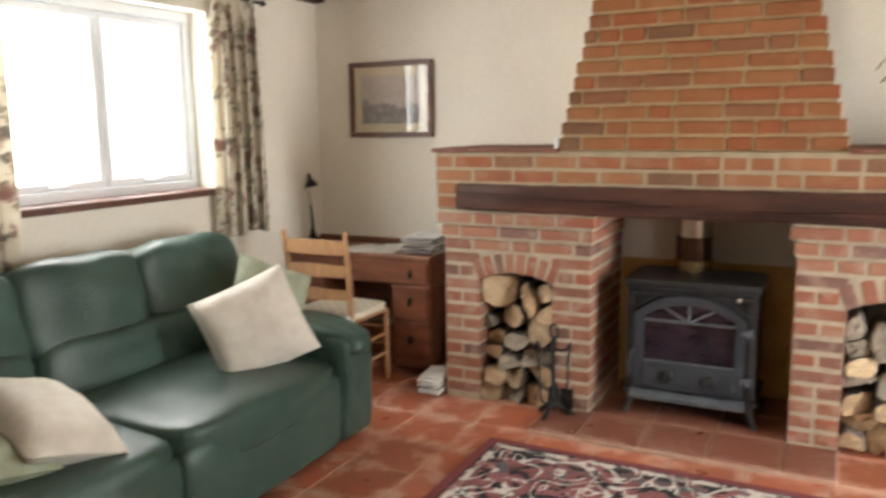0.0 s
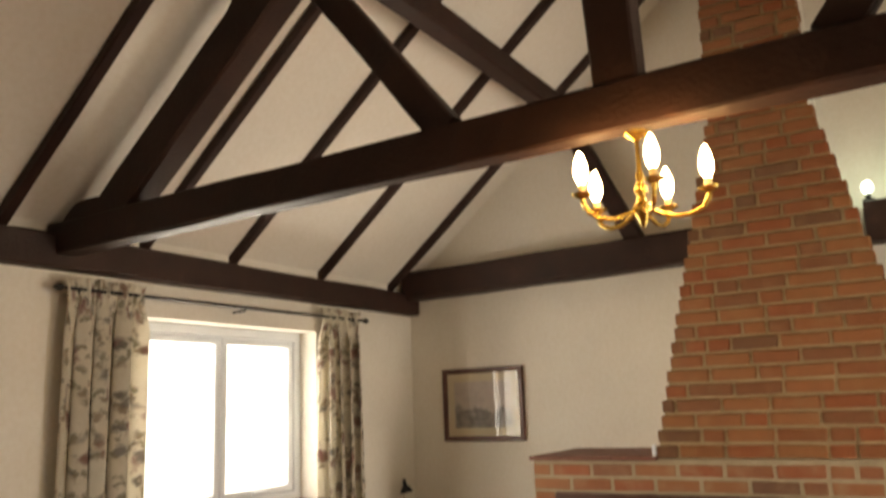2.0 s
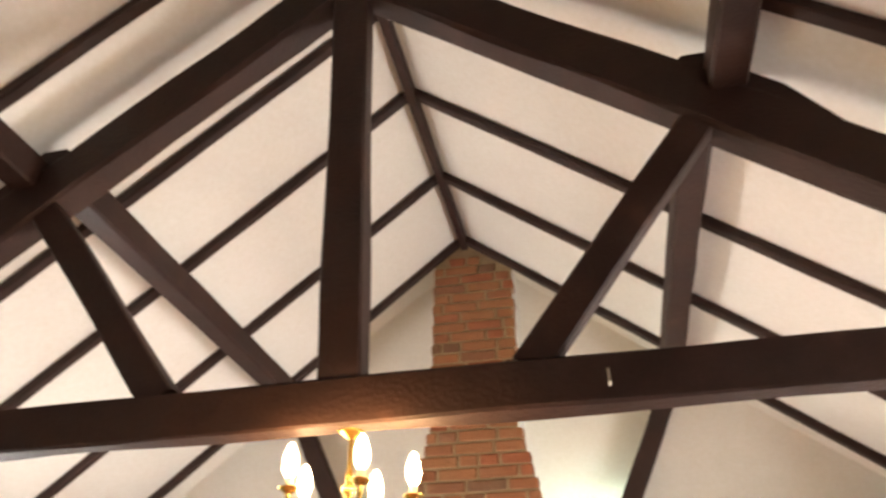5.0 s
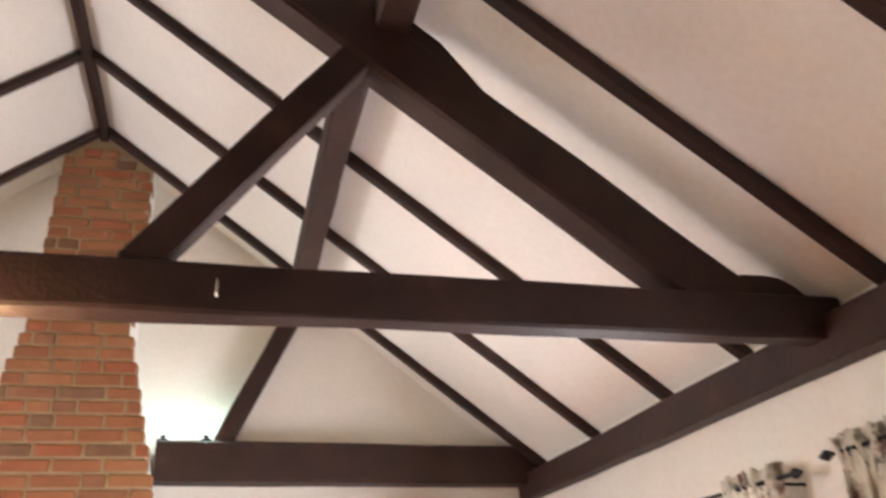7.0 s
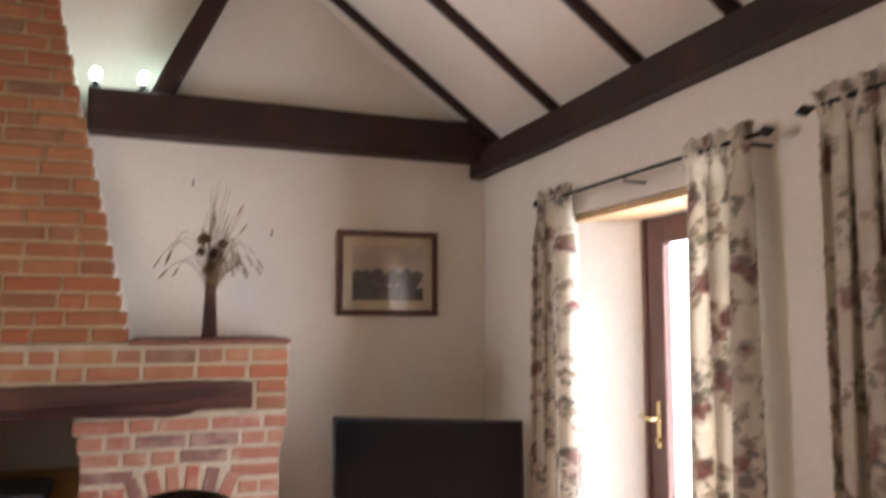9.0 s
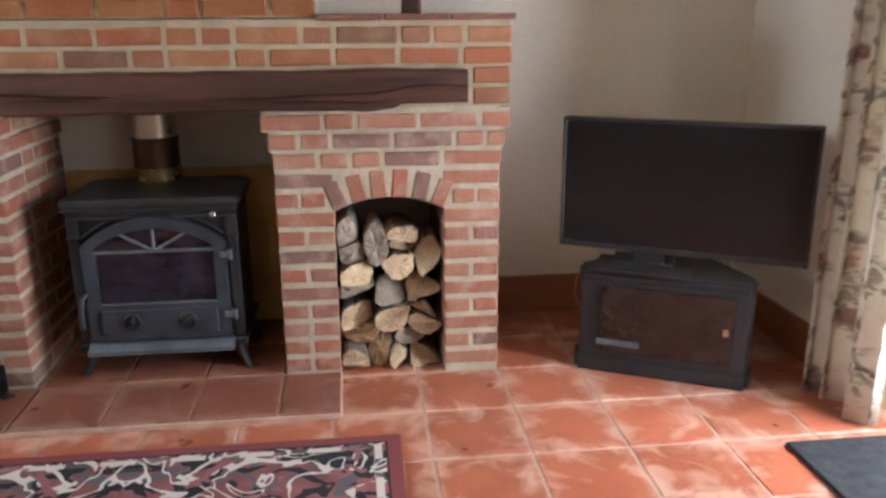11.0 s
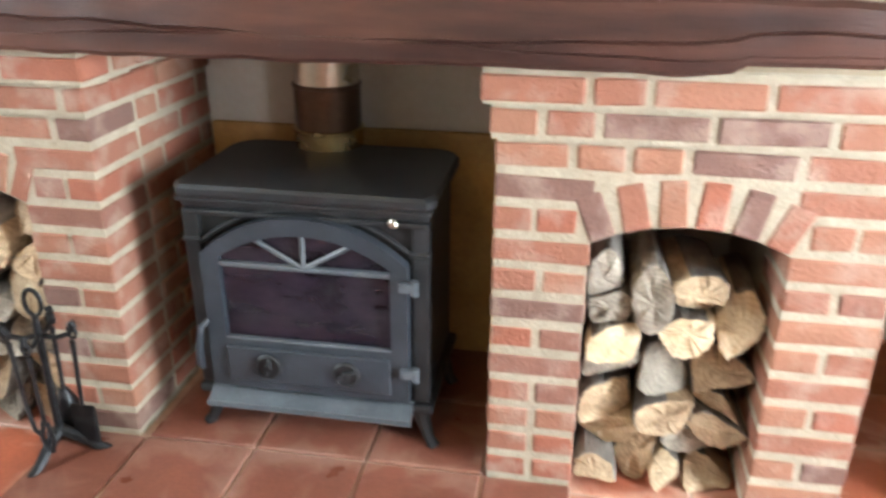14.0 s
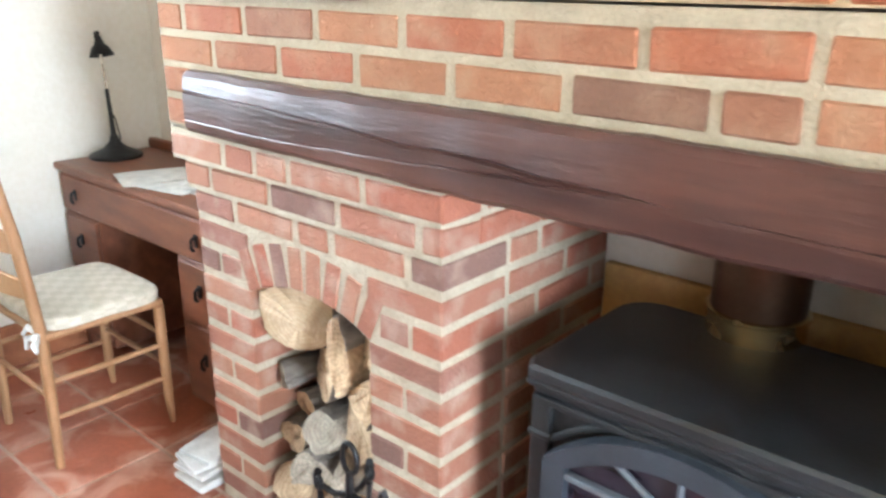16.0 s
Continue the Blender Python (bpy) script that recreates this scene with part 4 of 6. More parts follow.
def mantel_beam():
    bm = bmesh.new()
    n = 90
    rings = []
    for i in range(n + 1):
        x = -2.555 + (2.555 - 0.137) * i / n
        lo = 1.088 + 0.014 * noise.noise(Vector((x * 2.6, 1, 0))) + 0.006 * noise.noise(Vector((x * 9, 1, 4))) - 0.008 * math.sin((x + 2.5) * 1.35) + (0.014 if x > -0.4 else 0)
        hi = 1.226 + 0.007 * noise.noise(Vector((x * 3.1, 5, 0))) + 0.004 * noise.noise(Vector((x * 11, 5, 2)))
        yf = -0.075 + 0.010 * noise.noise(Vector((x * 2, 9, 0))) + 0.005 * noise.noise(Vector((x * 8, 9, 3)))
        ring = []
        zc = (lo + hi) / 2 + 0.022 * math.sin(x * 2.1 + 0.6) + 0.010 * noise.noise(Vector((x * 5, 2, 7)))
        cut = max(0.0, 0.012 * noise.noise(Vector((x * 1.6, 4, 3))) + 0.003)
        zk = (lo + hi) / 2 - 0.030 + 0.012 * math.sin(x * 3.3)
        nick = max(0.0, 0.012 * noise.noise(Vector((x * 2.2, 14, 8))))
        for y, z in ((YG - 0.45, lo), (yf + 0.010, lo), (yf, lo + 0.010), (yf - 0.002, zk - 0.003), (yf + nick, zk), (yf - 0.002, zk + 0.003), (yf - 0.003, zc - 0.004), (yf + cut, zc), (yf - 0.002, zc + 0.004), (yf + 0.003, hi - 0.012), (yf + 0.014, hi), (YG - 0.45, hi)):
            w = noise.noise_vector(Vector((x * 5, y * 6, z * 8))) * 0.003
            ring.append(bm.verts.new((x - FO.x + w.x, y + w.y, z + w.z)))
        rings.append(ring)
    for a, b in zip(rings, rings[1:]):
        for k in range(len(a)):
            bm.faces.new((a[k], a[(k + 1) % len(a)], b[(k + 1) % len(a)], b[k]))
    bm.faces.new(rings[0])
    bm.faces.new(list(reversed(rings[-1])))
    bmesh.ops.recalc_face_normals(bm, faces=bm.faces)
    part("mantel_beam", bm, MANTEL, fireplace, "rough-hewn dark oak mantel beam")


mantel_beam()
part("mortar_stub", box((-2.012 - FO.x, -0.05, 1.416), (-1.995 - FO.x, -0.02, 1.475), 0.004), WHITE, fireplace, "stray white mortar stub")
part("mortar_bed", box((-0.875 - FO.x, -0.030, 1.078), (-0.01 - FO.x, 0.2, 1.098), 0.004), MORTAR, fireplace)
part("mortar_bed", box((-2.66 - FO.x, -0.030, 1.074), (-1.83 - FO.x, 0.2, 1.088), 0.004), MORTAR, fireplace)
part("heat_board", box((-1.815 - FO.x, 0.61, 0.03), (-0.87 - FO.x, YG - 0.004, 0.765), 0.003), OCHRE, fireplace, "ochre fireproof board")

# ---- stove ----


def stove():
    s = thing("wood_stove", "black cast-iron wood-burning stove with arched glass door on the hearth", "stove", (-1.335, 0.06, 0.03))
    # body, waist and top plate; local y grows away from the room
    bm = bmesh.new()
    add_box(bm, (-0.305, 0.02, 0.135), (0.305, 0.40, 0.665), 0.012, 2)
    part("body", bm, IRON, s)
    bm = bmesh.new()
    plan = [(-0.335, 0.02), (-0.315, -0.012), (0.315, -0.012), (0.335, 0.02)]
    for sx in (1, -1):
        arc = [(sx * (0.255 + 0.08 * math.cos(q)), 0.350 + 0.08 * math.sin(q)) for q in (1.5708 * k / 6 for k in range(7))]
        plan += arc if sx > 0 else list(reversed(arc))
    levels = [[bm.verts.new((x * f, 0.19 + (y - 0.19) * f, z)) for x, y in plan] for z, f in ((0.690, 0.985), (0.698, 1.0), (0.713, 1.0), (0.722, 0.975))]
    for a, b in zip(levels, levels[1:]):
        for k in range(len(plan)):
            bm.faces.new((a[k], a[(k + 1) % len(plan)], b[(k + 1) % len(plan)], b[k]))
    bm.faces.new(list(reversed(levels[0])))
    bm.faces.new(levels[-1])
    bmesh.ops.recalc_face_normals(bm, faces=bm.faces)
    add_box(bm, (-0.318, 0.006, 0.655), (0.318, 0.412, 0.692), 0.012, 2)
    part("top_plate", bm, IRON, s, "moulded cast-iron top plate")
    part("cornice", add_box(add_box(bmesh.new(), (-0.312, 0.000, 0.640), (0.312, 0.03, 0.656), 0.005, 2), (-0.325, -0.006, 0.676), (0.325, 0.02, 0.688), 0.005, 2), IRON, s)
    for x in (-0.294, 0.294):
        part("capital", box((x - 0.026, -0.001, 0.565), (x + 0.026, 0.03, 0.580), 0.004), IRON, s)
    for x in (-0.295, 0.295):
        part("pilaster", box((x - 0.022, 0.004, 0.15), (x + 0.022, 0.04, 0.655), 0.008, 2), IRON, s)
    part("base_moulding", add_box(bmesh.new(), (-0.325, -0.002, 0.118), (0.325, 0.41, 0.145), 0.008, 2), IRON, s)
    for x in (-1, 1):
        for y in (0.045, 0.365):
            bm = add_tube(bmesh.new(), [(x * 0.285, y, 0.125), (x * 0.292, y - 0.005, 0.075), (x * 0.312, y - 0.012, 0.02), (x * 0.325, y - 0.016, 0.0)], [0.032, 0.022, 0.015, 0.019], 8)
            part("leg", bm, IRON, s, smooth=True)
    bm = bmesh.new()
    extrude_x = [(0.012, 0.150), (0.012, 0.138), (-0.040, 0.106), (-0.047, 0.108), (-0.047, 0.124), (-0.040, 0.120)]
    rows = [[bm.verts.new((x, y, z)) for y, z in extrude_x] for x in (-0.285, 0.275)]
    for k in range(6):
        bm.faces.new((rows[0][k], rows[0][(k + 1) % 6], rows[1][(k + 1) % 6], rows[1][k]))
    bm.faces.new(rows[0])
    bm.faces.new(list(reversed(rows[1])))
    bmesh.ops.recalc_face_normals(bm, faces=bm.faces)
    part("ash_lip", bm, IRON_PALE, s, "pale worn ash lip")
    # arched door: a frame band about the glass
    w0, w1, zb, zs = 0.268, 0.222, 0.165, 0.545

    def arch(w, base, spring, rise, n=16):
        r = (w * w + rise * rise) / (2 * rise)
        a = math.asin(min(1, w / r))
        return [(-w, base)] + [(r * math.sin(-a + 2 * a * k / n), spring + rise - r + r * math.cos(-a + 2 * a * k / n)) for k in range(n + 1)] + [(w, base)]

    bm = bmesh.new()
    outer, inner = arch(w0, zb, zs, 0.110), arch(w1, 0.305, 0.535, 0.072)
    va = {}
    for nm, pts in (("o", outer), ("i", inner)):
        for y in (-0.022, 0.012):
            va[nm, y] = [bm.verts.new((x, y + (0.006 if nm == "i" and y < 0 else 0), z)) for x, z in pts]
    n = len(outer)
    for k in range(n):
        q = (k + 1) % n
        bm.faces.new((va["o", -0.022][k], va["o", -0.022][q], va["i", -0.022][q], va["i", -0.022][k]))
        bm.faces.new((va["o", -0.022][q], va["o", -0.022][k], va["o", 0.012][k], va["o", 0.012][q]))
        bm.faces.new((va["i", -0.022][k], va["i", -0.022][q], va["i", 0.012][q], va["i", 0.012][k]))
    bmesh.ops.recalc_face_normals(bm, faces=bm.faces)
    door = part("door", bm, DOORIRON, s, "arched cast-iron door")
    part("glass", extrude_y(arch(w1 + 0.004, 0.300, 0.535, 0.075), 0.004, 0.012), STOVEGLASS, door, "sooted stove glass with smears and painted reflections")
    part("glazing_bar", box((-w1, -0.016, 0.512), (w1, 0.004, 0.524), 0.002), IRON_PALE, door)
    part("glazing_bar", box((-w1 - 0.004, -0.016, 0.300), (w1 + 0.004, 0.002, 0.310), 0.002), IRON_PALE, door)
    for ang in (-52, 0, 52):
        a = radians(ang)
        r = 0.086 if ang == 0 else 0.135
        part("glazing_bar", tube([(0.0, -0.006, 0.518), ((r * math.sin(a), -0.006, 0.518 + r * math.cos(a)) if ang == 0 else (math.copysign(0.128, ang), -0.006, 0.590))], 0.007, 6), IRON_PALE, door)
    bm = tube([(x, 0.012, z) for x, z in arch(0.287, 0.50, 0.552, 0.118, 20)[1:-1]], 0.007, 8)
    part("arch_moulding", bm, IRON, s)
    part("vent_panel", box((-0.222, -0.028, 0.185), (0.222, -0.018, 0.288), 0.004), DOORIRON, door)
    for x in (-0.105, 0.105):
        bm = add_lathe(bmesh.new(), [(0.036, 0), (0.036, 0.006), (0.030, 0.010), (0.028, 0.006), (0.010, 0.006), (0.008, 0.016)], sides=20)
        add_box(bm, (-0.026, -0.005, 0.006), (0.026, 0.005, 0.016), 0.003)
        bmesh.ops.transform(bm, matrix=Matrix.Translation((x, -0.028, 0.238)) @ Matrix.Rotation(radians(90), 4, "X") @ Matrix.Rotation(radians(30 if x > 0 else 75), 4, "Z"), verts=bm.verts)
        part("air_knob", bm, IRON, s, "round spinner air control", smooth=True)
    for z in (0.255, 0.50):
        bm = add_box(bmesh.new(), (0.248, -0.038, z - 0.014), (0.288, -0.018, z + 0.014), 0.006, 2)
        add_tube(bm, [(0.288, -0.03, z - 0.02), (0.288, -0.03, z + 0.02)], 0.010, 8)
        part("hinge", bm, IRON_PALE, door, smooth=True)
    bm = add_tube(bmesh.new(), [(-0.262, -0.026, 0.36), (-0.276, -0.045, 0.345), (-0.284, -0.050, 0.29), (-0.288, -0.046, 0.235), (-0.286, -0.040, 0.222)], [0.006, 0.008, 0.010, 0.012, 0.008], 8)
    part("door_handle", bm, DOORIRON, door, "worn steel door handle", smooth=True)
    bm = add_lathe(bmesh.new(), [(0.012, 0), (0.012, 0.006), (0.007, 0.010)], sides=10)
    bmesh.ops.transform(bm, matrix=Matrix.Translation((0.230, 0.002, 0.652)) @ Matrix.Rotation(radians(90), 4, "X"), verts=bm.verts)
    part("rivet", bm, STEEL, s, "bright chrome stud")
    # flue
    for z0, z1, r, m, lb in ((0.52, 0.775, 0.099, BRASS, "brassy flue collar"), (0.775, 0.90, 0.094, FLUE, "heat-stained brown flue pipe"), (0.90, 1.30, 0.091, STEEL, "bright steel flue pipe")):
        bm = add_lathe(bmesh.new(), [(r, z0), (r, z1 - 0.012), (r + 0.004, z1 - 0.008), (r + 0.004, z1 - 0.002), (r, z1)], (-0.056, 0.425, 0), 28)
        part("flue_pipe", bm, m, s, lb, smooth=True)


stove()

# ---- logs ----


def clip_cell(poly, mid, normal):
    """Keep the part of a convex outline that lies on the inner side of a line."""
    out = []
    for a, b in zip(poly, poly[1:] + poly[:1]):
        da, db = (a - mid).dot(normal), (b - mid).dot(normal)
        if da <= 0:
            out.append(a)
        if (da < 0) != (db < 0) and abs(da - db) > 1e-9:
            out.append(a + (b - a) * (da / (da - db)))
    return out


def soften(poly, turns, keep=0.22):
    """Cut the corners of an outline again and again, so that it turns round."""
    for _ in range(turns):
        out = []
        for a, b in zip(poly, poly[1:] + poly[:1]):
            out += [a + (b - a) * keep, b - (b - a) * keep]
        poly = out
    return poly


def log(x, y, z, outline, depth, rnd, fresh=False):
    """A split log seen end on: a lumpy round or wedge, hacked off askew, with bark on its outer side."""
    bm = bmesh.new()
    sec = [p + Vector((rnd.uniform(-1, 1), rnd.uniform(-1, 1))) * 0.003 for p in soften(outline, 2, rnd.choice((0.14, 0.22, 0.27)))]
    n = len(sec)
    skew = Vector((rnd.uniform(-0.012, 0.012), rnd.uniform(-0.010, 0.004)))
    tilt = (rnd.uniform(-0.55, 0.55), rnd.uniform(-0.15, 0.75))
    seed = rnd.uniform(0, 90)
    rings = []
    for k, yy in enumerate((0, 0.006, depth * 0.2, depth * 0.5, depth)):
        f = (0.95, 1.0, 1.0, 0.99, 0.93)[k]
        ring = []
        for p in sec:
            wob = noise.noise(Vector((p.x * 28 + seed, yy * 12, p.y * 28))) * 0.006
            q = p * (f + wob / max(p.length, 0.02))
            face = p.x * tilt[0] + p.y * tilt[1] + rnd.uniform(-0.003, 0.003) if k < 2 else 0
            ring.append(bm.verts.new((q.x + skew.x * yy / depth, yy + face, q.y + skew.y * yy / depth)))
        rings.append(ring)
    inner = [bm.verts.new((p.x * 0.55, p.x * 0.55 * tilt[0] + p.y * 0.55 * tilt[1] + rnd.uniform(-0.006, 0.004), p.y * 0.55)) for p in sec]
    mid = bm.verts.new((0, rnd.uniform(-0.004, 0.004), 0))
    turn = rnd.uniform(0.3, 2.9)
    arc = 0.5 if fresh else rnd.choice((0.9, 1.5, 2.2, 3.2))
    for i in range(n):
        j = (i + 1) % n
        bm.faces.new((mid, inner[j], inner[i])).material_index = 1
        bm.faces.new((inner[i], inner[j], rings[0][j], rings[0][i])).material_index = 1
        p = sec[i] + sec[j]
        ang = abs((math.atan2(p.y, p.x) - turn + math.pi) % (2 * math.pi) - math.pi)
        for a, b in zip(rings, rings[1:]):
            bm.faces.new((a[i], a[j], b[j], b[i])).material_index = 0 if ang < arc else 1
    bm.faces.new(rings[-1])
    bmesh.ops.recalc_face_normals(bm, faces=bm.faces)
    tone, words = rnd.choice(((CUT, "tan"), (CUT, "tan"), (CUT_GREY, "grey weathered"), (CUT_PALE, "fresh pale")))
    if fresh:
        tone, words = CUT_PALE, "fresh pale"
    solo("log", bm, (BARK, tone), "split firewood log with " + words + " cut face stacked in the niche", "log", (x, y, z), group="stacked firewood")


def log_stack(spots, seed, niche, floor_z, fresh=()):
    """Logs by their middles and half sizes, each split to fill the room between its neighbours."""
    rnd = random.Random(seed)
    mids = [Vector((x + rnd.uniform(-0.022, 0.022), z + rnd.uniform(-0.018, 0.018))) for x, z, rx, rz in spots]
    for i, ((x, z, rx, rz), c) in enumerate(zip(spots, mids)):
        grow = 1.36
        a0 = rnd.uniform(0, 6.28)
        poly = [c + Vector((rx * grow * math.cos(a0 + q * 0.785 + rnd.uniform(-0.3, 0.3)), rz * grow * math.sin(a0 + q * 0.785 + rnd.uniform(-0.3, 0.3)))) for q in range(8)]
        for lim, nrm in ((Vector((niche[0] + 0.004, 0)), Vector((-1, 0))), (Vector((niche[1] - 0.004, 0)), Vector((1, 0))), (Vector((0, floor_z)), Vector((0, -1)))):
            poly = clip_cell(poly, lim, nrm)
        for other in mids:
            if other is not c:
                d = (other - c).normalized()
                poly = clip_cell(poly, (c + other) / 2 - d * 0.0012, d)
        if rnd.random() < 0.4 and i not in fresh:
            q = rnd.uniform(0, 6.28)
            d = Vector((math.cos(q), math.sin(q)))
            poly = clip_cell(poly, c + d * min(rx, rz) * rnd.uniform(0.15, 0.6), d)
        if len(poly) > 2:
            log(c.x, 0.022 + rnd.uniform(0, 0.095), c.y, [p - c for p in poly], 0.30, rnd, i in fresh)


log_stack([(-0.59, 0.048, 0.048, 0.044), (-0.496, 0.065, 0.055, 0.07), (-0.408, 0.038, 0.038, 0.036), (-0.295, 0.055, 0.07, 0.058), (-0.575, 0.14, 0.07, 0.05), (-0.37, 0.135, 0.095, 0.052),
           (-0.575, 0.235, 0.062, 0.05), (-0.425, 0.225, 0.075, 0.05), (-0.285, 0.205, 0.062, 0.05), (-0.57, 0.325, 0.066, 0.056), (-0.44, 0.33, 0.05, 0.078), (-0.295, 0.275, 0.078, 0.048),
           (-0.315, 0.35, 0.085, 0.05), (-0.374, 0.445, 0.055, 0.056), (-0.55, 0.43, 0.056, 0.06),
           (-0.60, 0.49, 0.045, 0.045), (-0.377, 0.52, 0.066, 0.05), (-0.275, 0.455, 0.05, 0.078), (-0.59, 0.565, 0.040, 0.065), (-0.49, 0.51, 0.056, 0.075), (-0.40, 0.575, 0.052, 0.036)], 5, RO, 0.002)
log_stack([(-2.39, 0.048, 0.062, 0.05), (-2.265, 0.052, 0.058, 0.054), (-2.12, 0.06, 0.085, 0.06), (-2.395, 0.15, 0.06, 0.06), (-2.275, 0.155, 0.06, 0.055), (-2.14, 0.17, 0.085, 0.06), (-2.39, 0.25, 0.066, 0.05),
           (-2.27, 0.26, 0.06, 0.056), (-2.14, 0.28, 0.085, 0.06), (-2.40, 0.35, 0.056, 0.056), (-2.25, 0.375, 0.10, 0.062), (-2.11, 0.40, 0.072, 0.07),
           (-2.405, 0.455, 0.05, 0.052), (-2.29, 0.475, 0.062, 0.05), (-2.345, 0.60, 0.105, 0.085), (-2.185, 0.57, 0.07, 0.085), (-2.095, 0.53, 0.06, 0.075), (-2.09, 0.64, 0.05, 0.04)], 8, LO, 0.002, fresh=(14,))


def fire_tools():
    t = thing("fireside_companion_set", "black wrought-iron fireside tool stand with hanging tools", "fire tools", (-1.985, -0.11, 0.0))
    bm = bmesh.new()
    for a in (20, 140, 260):
        c, s = math.cos(radians(a)), math.sin(radians(a))
        add_tube(bm, [(0, 0, 0.10), (c * 0.04, s * 0.04, 0.075), (c * 0.09, s * 0.09, 0.035), (c * 0.125, s * 0.125, 0.012)], [0.017, 0.015, 0.013, 0.016], 8)
    part("foot", bm, WROUGHT, t, smooth=True)
    part("stem", tube([(0, 0, 0.08), (0, 0, 0.40), (0, 0, 0.44)], [0.011, 0.010, 0.008], 8), WROUGHT, t)
    bm = bmesh.new()
    loop = [(0.026 * math.sin(q) * (1 if q < 3.2 else 0.8), 0, 0.475 - 0.036 * math.cos(q)) for q in (0.15 + 6.0 * k / 16 for k in range(17))]
    add_tube(bm, loop, 0.006, 8)
    part("ring_handle", bm, WROUGHT, t, "bent iron ring handle", smooth=True)
    bm = bmesh.new()
    for a in (15, 105, 195, 285):
        c, s = math.cos(radians(a)), math.sin(radians(a))
        add_tube(bm, [(0, 0, 0.385), (c * 0.04, s * 0.04, 0.375), (c * 0.075, s * 0.075, 0.385), (c * 0.088, s * 0.088, 0.405), (c * 0.080, s * 0.080, 0.418)], [0.007, 0.007, 0.007, 0.008, 0.010], 8)
    part("hook_ring", bm, WROUGHT, t, smooth=True)
    for i, a in enumerate((15, 105, 195, 285)):
        c, s = math.cos(radians(a)) * 0.078, math.sin(radians(a)) * 0.078
        bm = add_tube(bmesh.new(), [(c * 1.04 + 0.011 * math.sin(q), s * 1.04, 0.39 + 0.018 * math.cos(q)) for q in (6.0 * k / 10 for k in range(11))], 0.0045, 6)
        add_tube(bm, [(c, s, 0.365), (c * 0.95, s * 0.95, 0.27), (c * 0.9, s * 0.9, 0.17)], [0.007, 0.0055, 0.006], 6)
        c, s = c * 0.9, s * 0.9
        if i == 0:
            add_box(bm, (c - 0.034, s - 0.006, 0.06), (c + 0.034, s + 0.006, 0.17), 0.005, 2)
        elif i == 1:
            add_lathe(bm, [(0.012, 0.18), (0.030, 0.14), (0.038, 0.06), (0.02, 0.055)], (c, s, 0), 12)
        elif i == 2:
            add_tube(bm, [(c, s, 0.17), (c + 0.01, s, 0.10), (c + 0.03, s, 0.085)], 0.006, 6)
        else:
            add_tube(bm, [(c - 0.006, s, 0.17), (c - 0.016, s, 0.12), (c - 0.006, s, 0.08)], 0.006, 6)
            add_tube(bm, [(c + 0.006, s, 0.17), (c + 0.016, s, 0.12), (c + 0.006, s, 0.08)], 0.006, 6)
        part(("shovel", "brush", "poker", "tongs")[i], bm, WROUGHT, t, smooth=True)


fire_tools()
# ---- sofa ----


def puff(lo, hi, p=4.0, n=10, seed=0, wob=0.008):
    """A stuffed, rounded block from corner to corner; p sets how square it is."""
    bm = bmesh.new()
    c, h = (Vector(lo) + Vector(hi)) / 2, (Vector(hi) - Vector(lo)) / 2
    cache = {}

    def vert(q):
        key = tuple(round(t, 5) for t in q)
        if key not in cache:
            nrm = (abs(q.x) ** p + abs(q.y) ** p + abs(q.z) ** p) ** (1 / p)
            v = q / nrm
            j = noise.noise_vector(v * 1.7 + Vector((seed * 3.3, 0, 0))) * wob
            cache[key] = bm.verts.new(c + Vector((v.x * h.x, v.y * h.y, v.z * h.z)) + j)
        return cache[key]

    for ax in range(3):
        for s in (-1, 1):
            for i in range(n):
                for k in range(n):
                    q = []
                    for di, dk in ((0, 0), (1, 0), (1, 1), (0, 1)):
                        a, b = 2 * (i + di) / n - 1, 2 * (k + dk) / n - 1
                        w = [0, 0, 0]
                        w[ax], w[(ax + 1) % 3], w[(ax + 2) % 3] = s, a, b
                        q.append(vert(Vector(w)))
                    bm.faces.new(q if s > 0 else list(reversed(q)))
    return bm


def lean(bm, pivot, deg):
    bmesh.ops.rotate(bm, cent=Vector(pivot), matrix=Matrix.Rotation(radians(deg), 3, "Y"), verts=bm.verts)
    return bm


